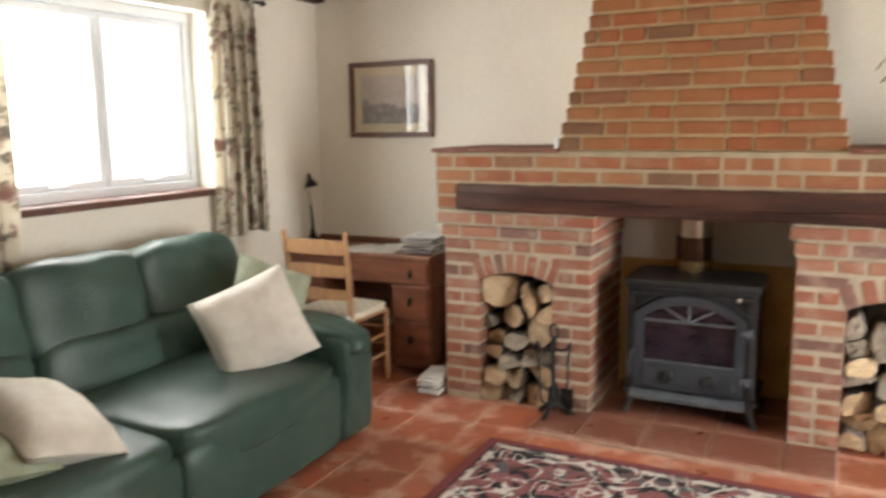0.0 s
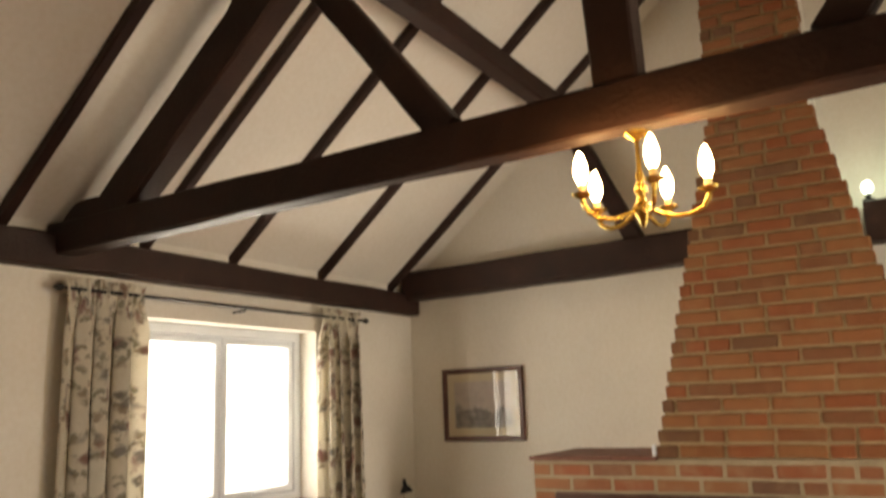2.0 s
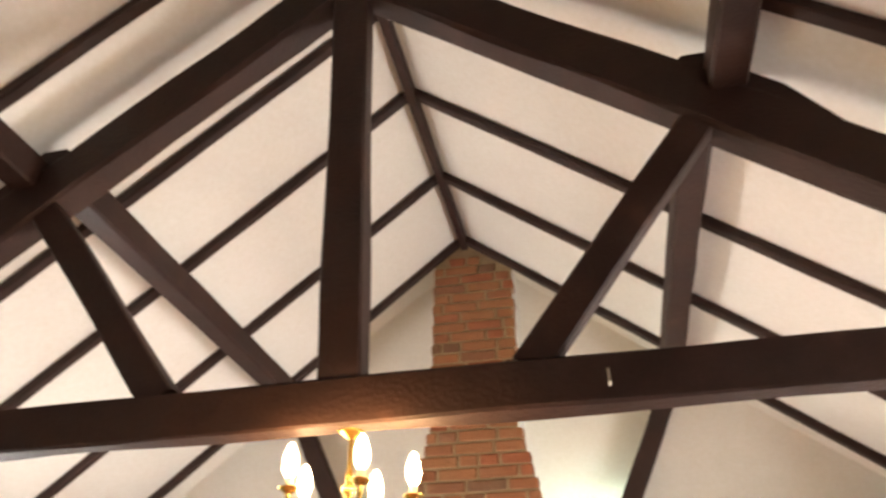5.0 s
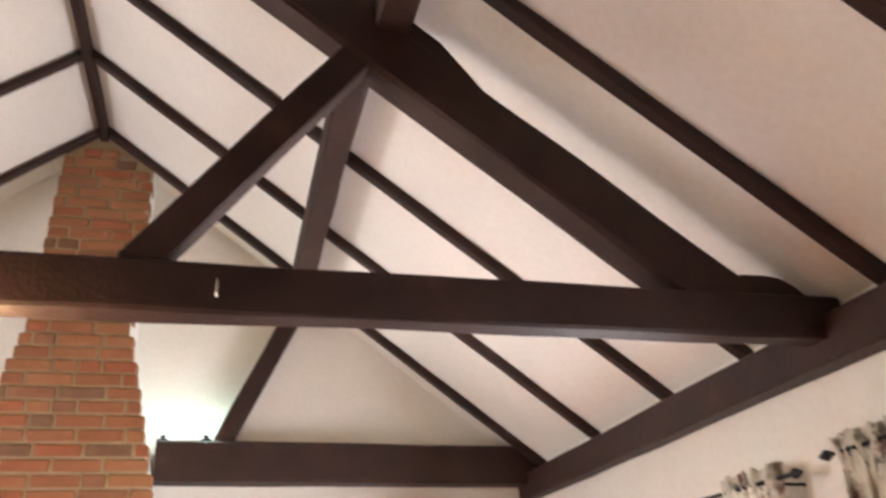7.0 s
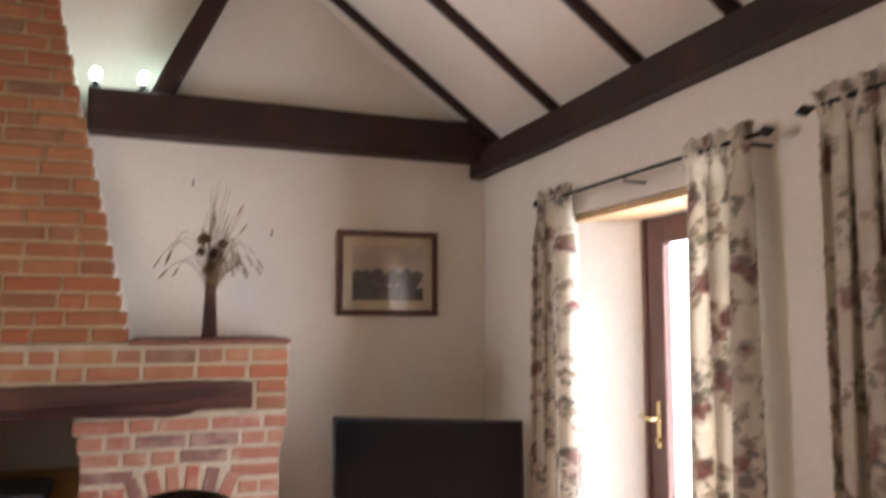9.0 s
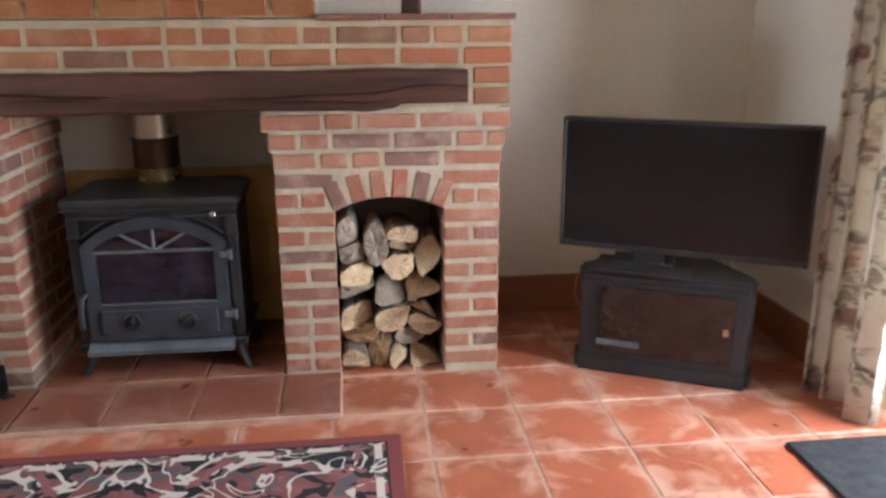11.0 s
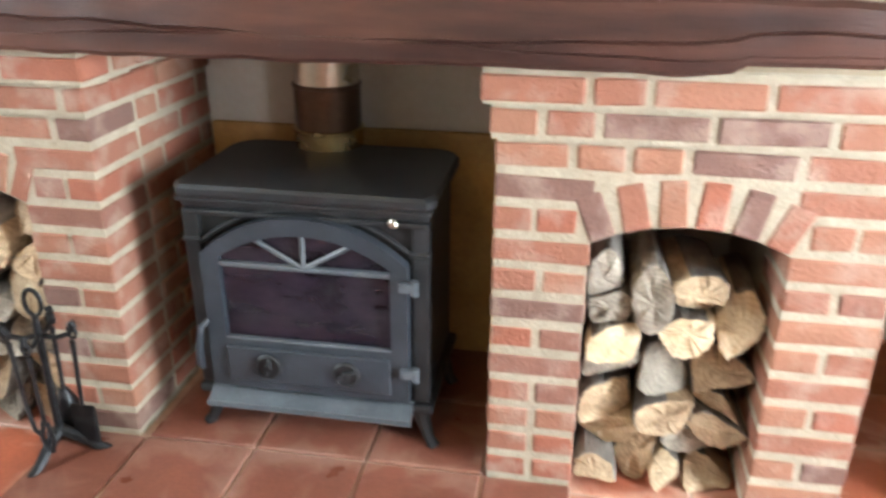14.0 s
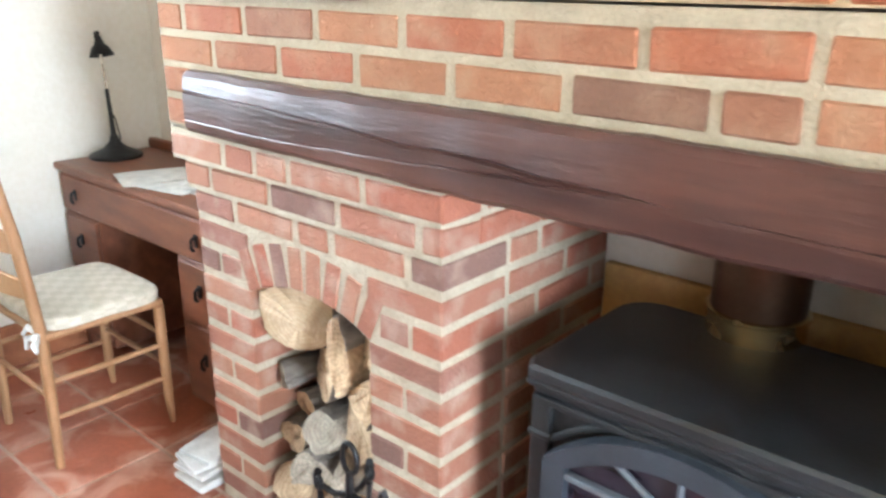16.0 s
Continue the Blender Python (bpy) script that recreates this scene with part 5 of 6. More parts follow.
def sofa():
    s = thing("sofa", "dark green leather reclining sofa with puffy back cushions", "sofa", (-3.3, -1.9, 0))
    # local: x 0.55 is the front, -0.55 the back; y 1.25 the end by the desk
    part("base", box((-0.50, -1.22, 0.05), (0.50, 1.20, 0.33), 0.03, 3), LEATHER, s)
    part("back_panel", lean(box((-0.60, -1.22, 0.06), (-0.44, 1.20, 0.80), 0.04, 3), (-0.5, 0, 0.4), -6), LEATHER, s)
    for i, (a, b) in enumerate(((-1.0, -0.04), (-0.04, 0.97))):
        seat = part("seat_cushion", puff((-0.42, a, 0.235), (0.572, b, 0.470), 8, 18, i, 0.012), LEATHER, s, smooth=True)
        part("front_fall", puff((0.36, a + 0.002, 0.045), (0.568, b - 0.002, 0.40), 9, 12, i + 3), LEATHER, seat, smooth=True)
    for i, (a, b) in enumerate(((-1.02, -0.02), (-0.02, 0.99))):
        part("lumbar_cushion", lean(puff((-0.50, a, 0.38), (-0.15, b, 0.665), 4.5, 14, i + 8, 0.020), (-0.4, 0, 0.45), -8), LEATHER, s, smooth=True)
    ys = (-1.24, -0.63, -0.02, 0.60, 1.27)
    for i, (a, b) in enumerate(zip(ys, ys[1:])):
        bm = puff((-0.62, a - 0.014, 0.52), (-0.22, b + 0.022, 0.985), 5.2, 18, i + 15, 0.018)
        for v in bm.verts:
            u = (v.co.y - (a + b) / 2) / ((b - a) / 2)
            if v.co.z < 0.75:
                v.co.z -= 0.05 * (1 - u * u)
        part("head_cushion", lean(bm, (-0.4, 0, 0.6), -13), LEATHER, s, smooth=True)
    for y0, y1, k in ((0.965, 1.245, 0), (-1.27, -0.99, 1)):
        arm = part("arm", puff((-0.52, y0 + 0.015, 0.025), (0.565, y1 - 0.012, 0.56), 12, 14, 30 + k, 0.006), LEATHER, s, smooth=True)
        part("arm_pad", lean(puff((-0.50, y0, 0.445), (0.60, y1, 0.635), 3.2, 14, 33 + k, 0.012), (0, 0, 0.5), 3.5), LEATHER, arm, smooth=True)
    for x in (-0.45, 0.45):
        for y in (-1.15, 1.13):
            part("foot", tube([(x, y, 0), (x, y, 0.06)], 0.025, 10), BLACKPLASTIC, s)


sofa()


def cushion(name, w, h, d, at, rx, ry, rz, m, label):
    ob = new(name, mesh_of(name, pillow(w, h, d), m, smooth=True))
    ob.matrix_world = pose(*at, rx, ry, rz)
    return tagged(ob, label, "cushion", group="sofa cushions")


cushion("cushion", 0.46, 0.44, 0.20, (-3.07, -1.15, 0.635), -18, -20, 52, FUR, "square cream plush cushion leaning on the sofa arm")
cushion("cushion", 0.42, 0.40, 0.13, (-3.22, -0.86, 0.68), -20, 24, 62, SAGE, "sage-green cloth cushion tucked behind the plush one")
cushion("cushion", 0.58, 0.34, 0.18, (-3.10, -2.22, 0.555), -106, 9, -16, FUR, "rumpled cream plush cushion lying on the sofa seat")
cushion("cushion", 0.40, 0.30, 0.12, (-3.08, -2.44, 0.515), -100, 4, -12, SAGE, "sage-green cloth cushion lying on the sofa seat")

# ---- desk, chair, lamp, papers ----


def desk():
    d = thing("desk", "old walnut kneehole desk with drawers against the gable wall", "desk", (-3.40, 0.40, 0))
    w, dp = 0.53, 0.205
    part("desktop", box((-w - 0.012, -dp - 0.015, 0.735), (w + 0.012, dp, 0.762), 0.008, 2), DESKWOOD, d)
    def pull(x, z):
        bm = box((x - 0.010, -dp - 0.012, z - 0.022), (x + 0.010, -dp - 0.006, z + 0.022), 0.003)
        return add_tube(bm, [(x, -dp - 0.012, z + 0.012), (x, -dp - 0.024, z + 0.006), (x, -dp - 0.026, z - 0.02), (x, -dp - 0.018, z - 0.03)], 0.006, 6)

    part("carcass", box((-w, -dp + 0.004, 0.575), (w, dp - 0.01, 0.735), 0.005), DESKWOOD, d)
    top_drawer = part("drawer", box((-w + 0.014, -dp - 0.006, 0.585), (w - 0.014, -dp + 0.006, 0.722), 0.005), DESKWOOD, d, "one wide top drawer")
    for x in (-w + 0.13, w - 0.13):
        part("drop_handle", pull(x, 0.655), WROUGHT, top_drawer)
    for a, b in ((-w, -w + 0.27), (w - 0.27, w)):
        ped = part("pedestal", box((a, -dp + 0.004, 0.06), (b, dp - 0.01, 0.575), 0.005), DESKWOOD, d)
        for z0, z1 in ((0.36, 0.568), (0.09, 0.352)):
            dr = part("drawer", box((a + 0.014, -dp - 0.006, z0), (b - 0.014, -dp + 0.006, z1), 0.005), DESKWOOD, ped)
            part("drop_handle", pull((a + b) / 2, (z0 + z1) / 2 + 0.02), WROUGHT, dr)
    part("modesty_panel", box((-w + 0.27, dp - 0.04, 0.25), (w - 0.27, dp - 0.025, 0.575)), DESKWOOD, d)
    for x in (-w + 0.03, w - 0.03):
        for y in (-dp + 0.03, dp - 0.04):
            part("foot", box((x - 0.02, y - 0.02, 0), (x + 0.02, y + 0.02, 0.065), 0.005), DESKWOOD, d)
    part("top_ledge", box((-w - 0.012, dp - 0.03, 0.762), (w - 0.3, dp, 0.80), 0.005), DESKWOOD, d)


desk()


def chair():
    c = thing("ladderback_chair", "honey-coloured beech ladder-back chair with a tied seat pad", "chair", (-3.335, -0.07, 0))
    # local +y points to the desk; the back stands at -y
    part("seat", box((-0.195, -0.185, 0.425), (0.215, 0.195, 0.448), 0.010, 2), CHAIRWOOD, c)
    pad = part("seat_pad", puff((-0.20, -0.175, 0.444), (0.215, 0.205, 0.488), 7, 14, 3, 0.006), SEATCLOTH, c, "cream check seat pad", smooth=True)
    for x in (-0.19, 0.20):
        bm = bmesh.new()
        for k in range(4):
            a = k * 1.7 + x
            add_tube(bm, [(x, -0.19, 0.45), (x + 0.03 * math.cos(a), -0.215, 0.45 + 0.03 * math.sin(a)), (x + 0.05 * math.cos(a + 0.5), -0.22, 0.43 + 0.03 * math.sin(a + 0.5))], [0.006, 0.012, 0.006], 6)
        part("tie", bm, PAPER, pad, "white cloth tie", smooth=True)
    for x in (-0.205, 0.205):
        part("back_post", tube([(x * 0.93, -0.19, 0), (x * 0.95, -0.185, 0.25), (x * 0.97, -0.185, 0.45), (x, -0.215, 0.75), (x * 1.02, -0.245, 0.945), (x * 1.02, -0.247, 0.965)], [0.014, 0.018, 0.018, 0.017, 0.015, 0.008], 10), CHAIRWOOD, c, smooth=True)
        part("front_leg", tube([(x * 1.0, 0.185, 0), (x * 1.0, 0.183, 0.05), (x, 0.18, 0.10), (x, 0.178, 0.30), (x, 0.178, 0.425)], [0.010, 0.014, 0.017, 0.018, 0.017], 10), CHAIRWOOD, c, smooth=True)
        for z in (0.17, 0.29):
            part("side_rung", tube([(x * 0.95, -0.185, z), (x, 0, z), (x, 0.18, z)], [0.008, 0.010, 0.008], 8), CHAIRWOOD, c, smooth=True)
    for y, z in ((0.18, 0.22), (0.18, 0.33), (-0.186, 0.24)):
        part("cross_rung", tube([(-0.2, y, z), (0, y, z), (0.2, y, z)], [0.008, 0.010, 0.008], 8), CHAIRWOOD, c, smooth=True)
    for z, h in ((0.595, 0.055), (0.735, 0.06), (0.87, 0.075)):
        bm = bmesh.new()
        n = 10
        rows = []
        for i in range(n + 1):
            u = 2 * i / n - 1
            yy = -0.195 - (z - 0.45) * 0.10 - 0.028 * (1 - u * u)
            zt = h / 2 + 0.012 * (1 - u * u)
            rows.append([bm.verts.new((u * 0.2, yy + a, z + b)) for a, b in ((-0.006, -h / 2), (0.006, -h / 2), (0.006, zt), (-0.006, zt))])
        for a, b in zip(rows, rows[1:]):
            for k in range(4):
                bm.faces.new((a[k], a[(k + 1) % 4], b[(k + 1) % 4], b[k]))
        bmesh.ops.recalc_face_normals(bm, faces=bm.faces)
        part("back_slat", bm, CHAIRWOOD, c, smooth=True)


chair()


def desk_lamp():
    l = thing("desk_lamp", "dark metal desk lamp with a jointed arm, standing on the desk", "desk lamp", (-3.855, 0.39, 0.762))
    part("base", add_lathe(bmesh.new(), [(0.098, 0), (0.098, 0.010), (0.080, 0.020), (0.045, 0.036), (0.020, 0.060), (0.013, 0.085)], sides=24), WROUGHT, l, smooth=True)
    part("stem", tube([(0, 0, 0.07), (-0.004, 0, 0.16), (-0.012, 0, 0.26)], [0.011, 0.009, 0.008], 8), WROUGHT, l, smooth=True)
    part("arm", tube([(-0.012, 0, 0.25), (-0.020, 0, 0.33), (-0.026, 0, 0.40), (-0.016, -0.004, 0.455), (0.004, -0.006, 0.462)], 0.0055, 8), STEEL, l, "bright steel arm", smooth=True)
    bm = add_lathe(bmesh.new(), [(0.008, 0.080), (0.012, 0.074), (0.013, 0.05), (0.020, 0.032), (0.030, 0.022), (0.046, -0.010), (0.044, -0.010), (0.026, 0.018)], sides=18)
    bmesh.ops.transform(bm, matrix=Matrix.Translation((0.008, -0.012, 0.395)) @ Matrix.Rotation(radians(-14), 4, "Y"), verts=bm.verts)
    part("shade", bm, WROUGHT, l, smooth=True)
    part("flex", tube([(-0.06, 0.05, 0.01), (-0.07, 0.06, 0.06), (-0.01, 0.02, 0.14), (0, 0.008, 0.16)], 0.003, 6), WROUGHT, l)


desk_lamp()


def sheaf(name, w, d, h, at, rz, m, label, cat, group):
    bm = add_box(bmesh.new(), (-w / 2, -d / 2, 0), (w / 2, d / 2, h), 0.002)
    bmesh.ops.subdivide_edges(bm, edges=[e for e in bm.edges if e.calc_length() > 0.1], cuts=4)
    for v in bm.verts:
        v.co.z += 0.006 * noise.noise(v.co * 9 + Vector(at)) * (1 if v.co.z > h * 0.5 else 0)
    return solo(name, bm, m, label, cat, at, rz, group)


for i in range(9):
    sheaf("magazine", 0.21, 0.28, 0.011, (-2.99 + 0.012 * math.sin(i * 5), 0.40 + 0.012 * math.cos(i * 3), 0.762 + i * 0.0122), 6 * math.sin(i * 4) + 4, GLOSSY if i % 2 else PAPER, "glossy magazine in a stack on the desk", "magazine", "magazines on the desk")
for i, (x, y, r) in enumerate(((-3.28, 0.36, 12), (-3.42, 0.33, -18), (-3.20, 0.45, 35))):
    sheaf("paper", 0.21, 0.29, 0.003, (x, y, 0.763 + i * 0.0035), r, PAPER, "loose printed paper lying on the desk", "paper", "papers on the desk")
for i in range(6):
    sheaf("newspaper", 0.13, 0.22, 0.016, (-2.765 + 0.010 * math.sin(i * 2.2), 0.06 + 0.02 * math.sin(i * 4), 0.001 + i * 0.017), 14 * math.sin(i * 3), PAPER, "folded newspaper in a pile on the floor by the fireplace", "newspaper", "newspaper pile")

for i in range(3):
    bm = add_box(bmesh.new(), (-0.009, -0.11, 0), (0.009, 0.11, 0.33 - 0.04 * i), 0.004)
    ob = new("newspaper", mesh_of("newspaper", bm, PAPER if i != 1 else GLOSSY))
    ob.matrix_world = pose(-2.722 - 0.021 * i, 0.32 - 0.02 * i, 0.001, 0, 4, 3 * i)
    tagged(ob, "folded newspaper standing on edge between desk and fireplace", "newspaper", "papers by the desk")

# ---- pictures ----


def picture(x0, x1, z0, z1, label, kind):
    p = thing("framed_picture", label, "picture", ((x0 + x1) / 2, YG, (z0 + z1) / 2))
    w, h, f = (x1 - x0) / 2, (z1 - z0) / 2, 0.034
    bm = bmesh.new()
    for a, b, c, d in ((-w, w, h - f, h), (-w, w, -h, -h + f), (-w, -w + f, -h + f, h - f), (w - f, w, -h + f, h - f)):
        add_box(bm, (a, -0.028, c), (b, -0.002, d), 0.006, 2)
    part("frame", bm, BROWN_FRAME, p, "dark brown moulded wooden frame")
    part("mount", box((-w + f, -0.010, -h + f), (w - f, -0.003, h - f)), MOUNT, p, "buff paper mount")
    iw, ih = w - f - 0.055, h - f - 0.055
    pr = part("print", box((-iw, -0.0125, -ih), (iw, -0.010, ih)), PRINT, p, "faded landscape print")
    bm = bmesh.new()
    rnd = random.Random(kind)
    trees = [(-iw + 0.03 + (2 * iw - 0.06) * k / 9, -0.035 + 0.02 * rnd.uniform(-1, 1) - (0 if kind else 0.02 + 0.03 * (k > 4)), rnd.uniform(0.022, 0.045) * (1.2 if kind else 0.8)) for k in range(10)]
    for cx, cz, r in trees:
        bm.faces.new([bm.verts.new((max(-iw, min(iw, cx + r * (1 + 0.3 * rnd.uniform(-1, 1)) * math.cos(a))), -0.0135 - 0.0001 * r * 100 * 0.5, max(-ih + 0.01, cz + r * 1.3 * (1 + 0.3 * rnd.uniform(-1, 1)) * math.sin(a)))) for a in (-2 * math.pi * k / 16 for k in range(16))])
    bm.faces.new([bm.verts.new(q) for q in ((-iw, -0.013, -ih), (iw, -0.013, -ih), (iw, -0.013, -ih * 0.55), (-iw, -0.013, -ih * 0.45))])
    bmesh.ops.recalc_face_normals(bm, faces=bm.faces)
    part("ink_shapes", bm, INK if kind else INK_PALE, pr)
    part("pane", box((-w + f - 0.002, -0.019, -h + f - 0.002), (w - f + 0.002, -0.017, h - f + 0.002)), PICGLASS, p, "reflecting picture glass").visible_shadow = False


picture(-3.68, -3.056, 1.465, 1.955, "small framed landscape print under glass on the gable wall", 0)
picture(0.389, 0.993, 1.527, 2.020, "framed landscape with dark trees under glass on the gable wall", 1)

# ---- vase of dried grasses ----


def vase():
    v = thing("vase", "tall dark brown tapered vase with dried grasses on the mantel shelf", "vase", (-0.32, 0.2, 1.416))
    bm = bmesh.new()
    prof = [(0.036, 0.0), (0.037, 0.01), (0.027, 0.20), (0.024, 0.262), (0.020, 0.262), (0.022, 0.19)]
    rings = [[bm.verts.new((r * sx, r * sy, z)) for sx, sy in ((-1, -0.75), (-0.75, -1), (0.75, -1), (1, -0.75), (1, 0.75), (0.75, 1), (-0.75, 1), (-1, 0.75))] for r, z in prof]
    for a, b in zip(rings, rings[1:]):
        for k in range(8):
            bm.faces.new((a[k], a[(k + 1) % 8], b[(k + 1) % 8], b[k]))
    bm.faces.new(list(reversed(rings[0])))
    part("vessel", bm, VASE, v)
    rnd = random.Random(6)
    for i in range(96):
        a, out = rnd.uniform(0, 6.28), rnd.uniform(0.01, 0.11)
        h = rnd.uniform(0.34, 0.66) if i % 9 else rnd.uniform(0.66, 0.80)
        droop = i % 4 == 0
        if droop:
            out, h = rnd.uniform(0.12, 0.27), rnd.uniform(0.36, 0.52)
        pts = []
        for k in range(9):
            t = k / 8
            r = 0.012 + out * (t ** 1.3 if droop else t ** 1.7)
            z = 0.2 + (h - 0.2) * (math.sin(t * 2.55) if droop else t)
            pts.append((r * math.cos(a) + (0 if droop else 0.05 * t * t), r * math.sin(a) * 0.7, z))
        bm = add_tube(bmesh.new(), pts, [0.0024 - 0.0012 * k / 8 for k in range(9)], 4)
        end = Vector(pts[-1])
        d = (end - Vector(pts[-2])).normalized()
        if i % 4 == 0 or i % 7 == 1:
            add_tube(bm, [end - d * 0.05, end - d * 0.03, end, end + d * 0.015], [0.001, 0.0042, 0.0035, 0.001], 5)
        part("grass_stem", bm, STRAW, v)
    for i, (x, y, z, r) in enumerate(((-0.035, -0.02, 0.48, 0.032), (0.02, -0.03, 0.40, 0.036), (-0.005, -0.03, 0.33, 0.034), (0.05, 0.0, 0.46, 0.026), (-0.05, 0.0, 0.42, 0.022))):
        bm = bmesh.new()
        for k in range(44):
            d = Vector((rnd.gauss(0, 1), rnd.gauss(0, 1), rnd.gauss(0, 1) + 0.4)).normalized()
            o = d.orthogonal().normalized() * r * 0.35
            c = Vector((x, y, z))
            bm.faces.new([bm.verts.new(q) for q in (c, c + d * r * 0.7 + o, c + d * r * 1.2, c + d * r * 0.7 - o)])
        part("seed_head", bm, (STRAW, VASE)[i % 2], v)


vase()

# ---- television and stand ----


def tv_stand():
    a, b = Vector((0.335, -0.03, 0)), Vector((0.905, -0.32, 0))
    ang = math.degrees(math.atan2(b.y - a.y, b.x - a.x))
    s = thing("tv_stand", "charcoal corner television cabinet with a smoked glass door", "tv stand", (a.x, a.y, 0), ang)
    w = (b - a).length
    poly = [(0, 0), (w, 0), (w + 0.02, 0.10), (w - 0.16, 0.34), (0.16, 0.34), (-0.02, 0.10)]

    def slab(z0, z1, grow, bev=0.006):
        bm = bmesh.new()
        q = [((x - w / 2) * (1 + grow) + w / 2, y - (grow * 0.3 if y < 0.01 else 0)) for x, y in poly]
        lo = [bm.verts.new((x, y, z0)) for x, y in q]
        hi = [bm.verts.new((x, y, z1)) for x, y in q]
        bm.faces.new(list(reversed(lo)))
        bm.faces.new(hi)
        for i in range(len(q)):
            bm.faces.new((lo[i], lo[(i + 1) % len(q)], hi[(i + 1) % len(q)], hi[i]))
        if bev:
            bmesh.ops.bevel(bm, geom=list(bm.edges), offset=bev, segments=2, affect="EDGES")
        return bm

    part("carcass", slab(0.05, 0.395, 0.0), CABINET, s)
    part("top", slab(0.395, 0.43, 0.02, 0.012), CABINET, s)
    part("plinth", slab(0.0, 0.075, 0.045, 0.014), CABINET, s)
    door = part("glass_door", box((0.085, -0.012, 0.095), (w - 0.05, -0.002, 0.375), 0.003), DARKGLASS, s, "smoked glass cabinet door")
    part("catch", box((w - 0.09, -0.016, 0.22), (w - 0.07, -0.012, 0.25), 0.002), STEEL, door)
    part("media_player", box((0.07, -0.0155, 0.125), (0.24, -0.0125, 0.150), 0.001), IRON_PALE, s, "pale silver player front behind the glass")
    solo("set_top_box", box((0.10, 0.06, 0.431), (0.34, 0.20, 0.462), 0.005, 2), BLACKPLASTIC, "slim black set-top box on the television cabinet", "set-top box", (a.x, a.y, 0), ang)
    bm = add_box(bmesh.new(), (-0.022, -0.075, 0), (0.022, 0.075, 0.018), 0.006, 2)
    for k in range(6):
        for q in range(3):
            add_box(bm, (-0.015 + q * 0.011, -0.055 + k * 0.018, 0.017), (-0.008 + q * 0.011, -0.045 + k * 0.018, 0.020), 0.001)
    solo("remote_control", bm, BLACKPLASTIC, "black remote control lying on the television cabinet", "remote control", (0.56, -0.10, 0.431), ang + 70)


tv_stand()


def television():
    l, r = Vector((0.268, 0.085, 0)), Vector((1.085, -0.365, 0))
    w = (r - l).length
    ang = math.degrees(math.atan2(r.y - l.y, r.x - l.x))
    t = thing("television", "black flat-screen television, switched off, on the corner cabinet", "television", (l.x, l.y, 0.431), ang)
    part("housing", box((0, 0.004, 0.075), (w, 0.05, 0.595), 0.008, 2), BLACKPLASTIC, t)
    bm = bmesh.new()
    for lo, hi in (((0, -0.006, 0.075), (w, 0.006, 0.098)), ((0, -0.006, 0.583), (w, 0.006, 0.595)), ((0, -0.006, 0.098), (0.012, 0.006, 0.583)), ((w - 0.012, -0.006, 0.098), (w, 0.006, 0.583))):
        add_box(bm, lo, hi, 0.002)
    part("bezel", bm, BLACKPLASTIC, t)
    part("screen", box((0.012, -0.002, 0.098), (w - 0.012, 0.003, 0.583)), SCREEN, t, "dark glossy screen")
    part("neck", box((w / 2 - 0.17, 0.01, 0.012), (w / 2 - 0.05, 0.04, 0.08), 0.006), BLACKPLASTIC, t)
    part("foot", box((w / 2 - 0.32, -0.08, 0.0), (w / 2 + 0.06, 0.13, 0.014), 0.006, 2), BLACKPLASTIC, t)


television()
solo("cable", tube([(0.50, 0.36, 0.33), (0.47, 0.41, 0.30), (0.445, 0.42, 0.24), (0.437, 0.42, 0.175), (0.452, 0.42, 0.12), (0.485, 0.42, 0.075), (0.545, 0.42, 0.030), (0.62, 0.41, 0.006)], 0.004, 6), CABLE, "thin pale cable trailing behind the television cabinet", "cable")

# ---- rug ----


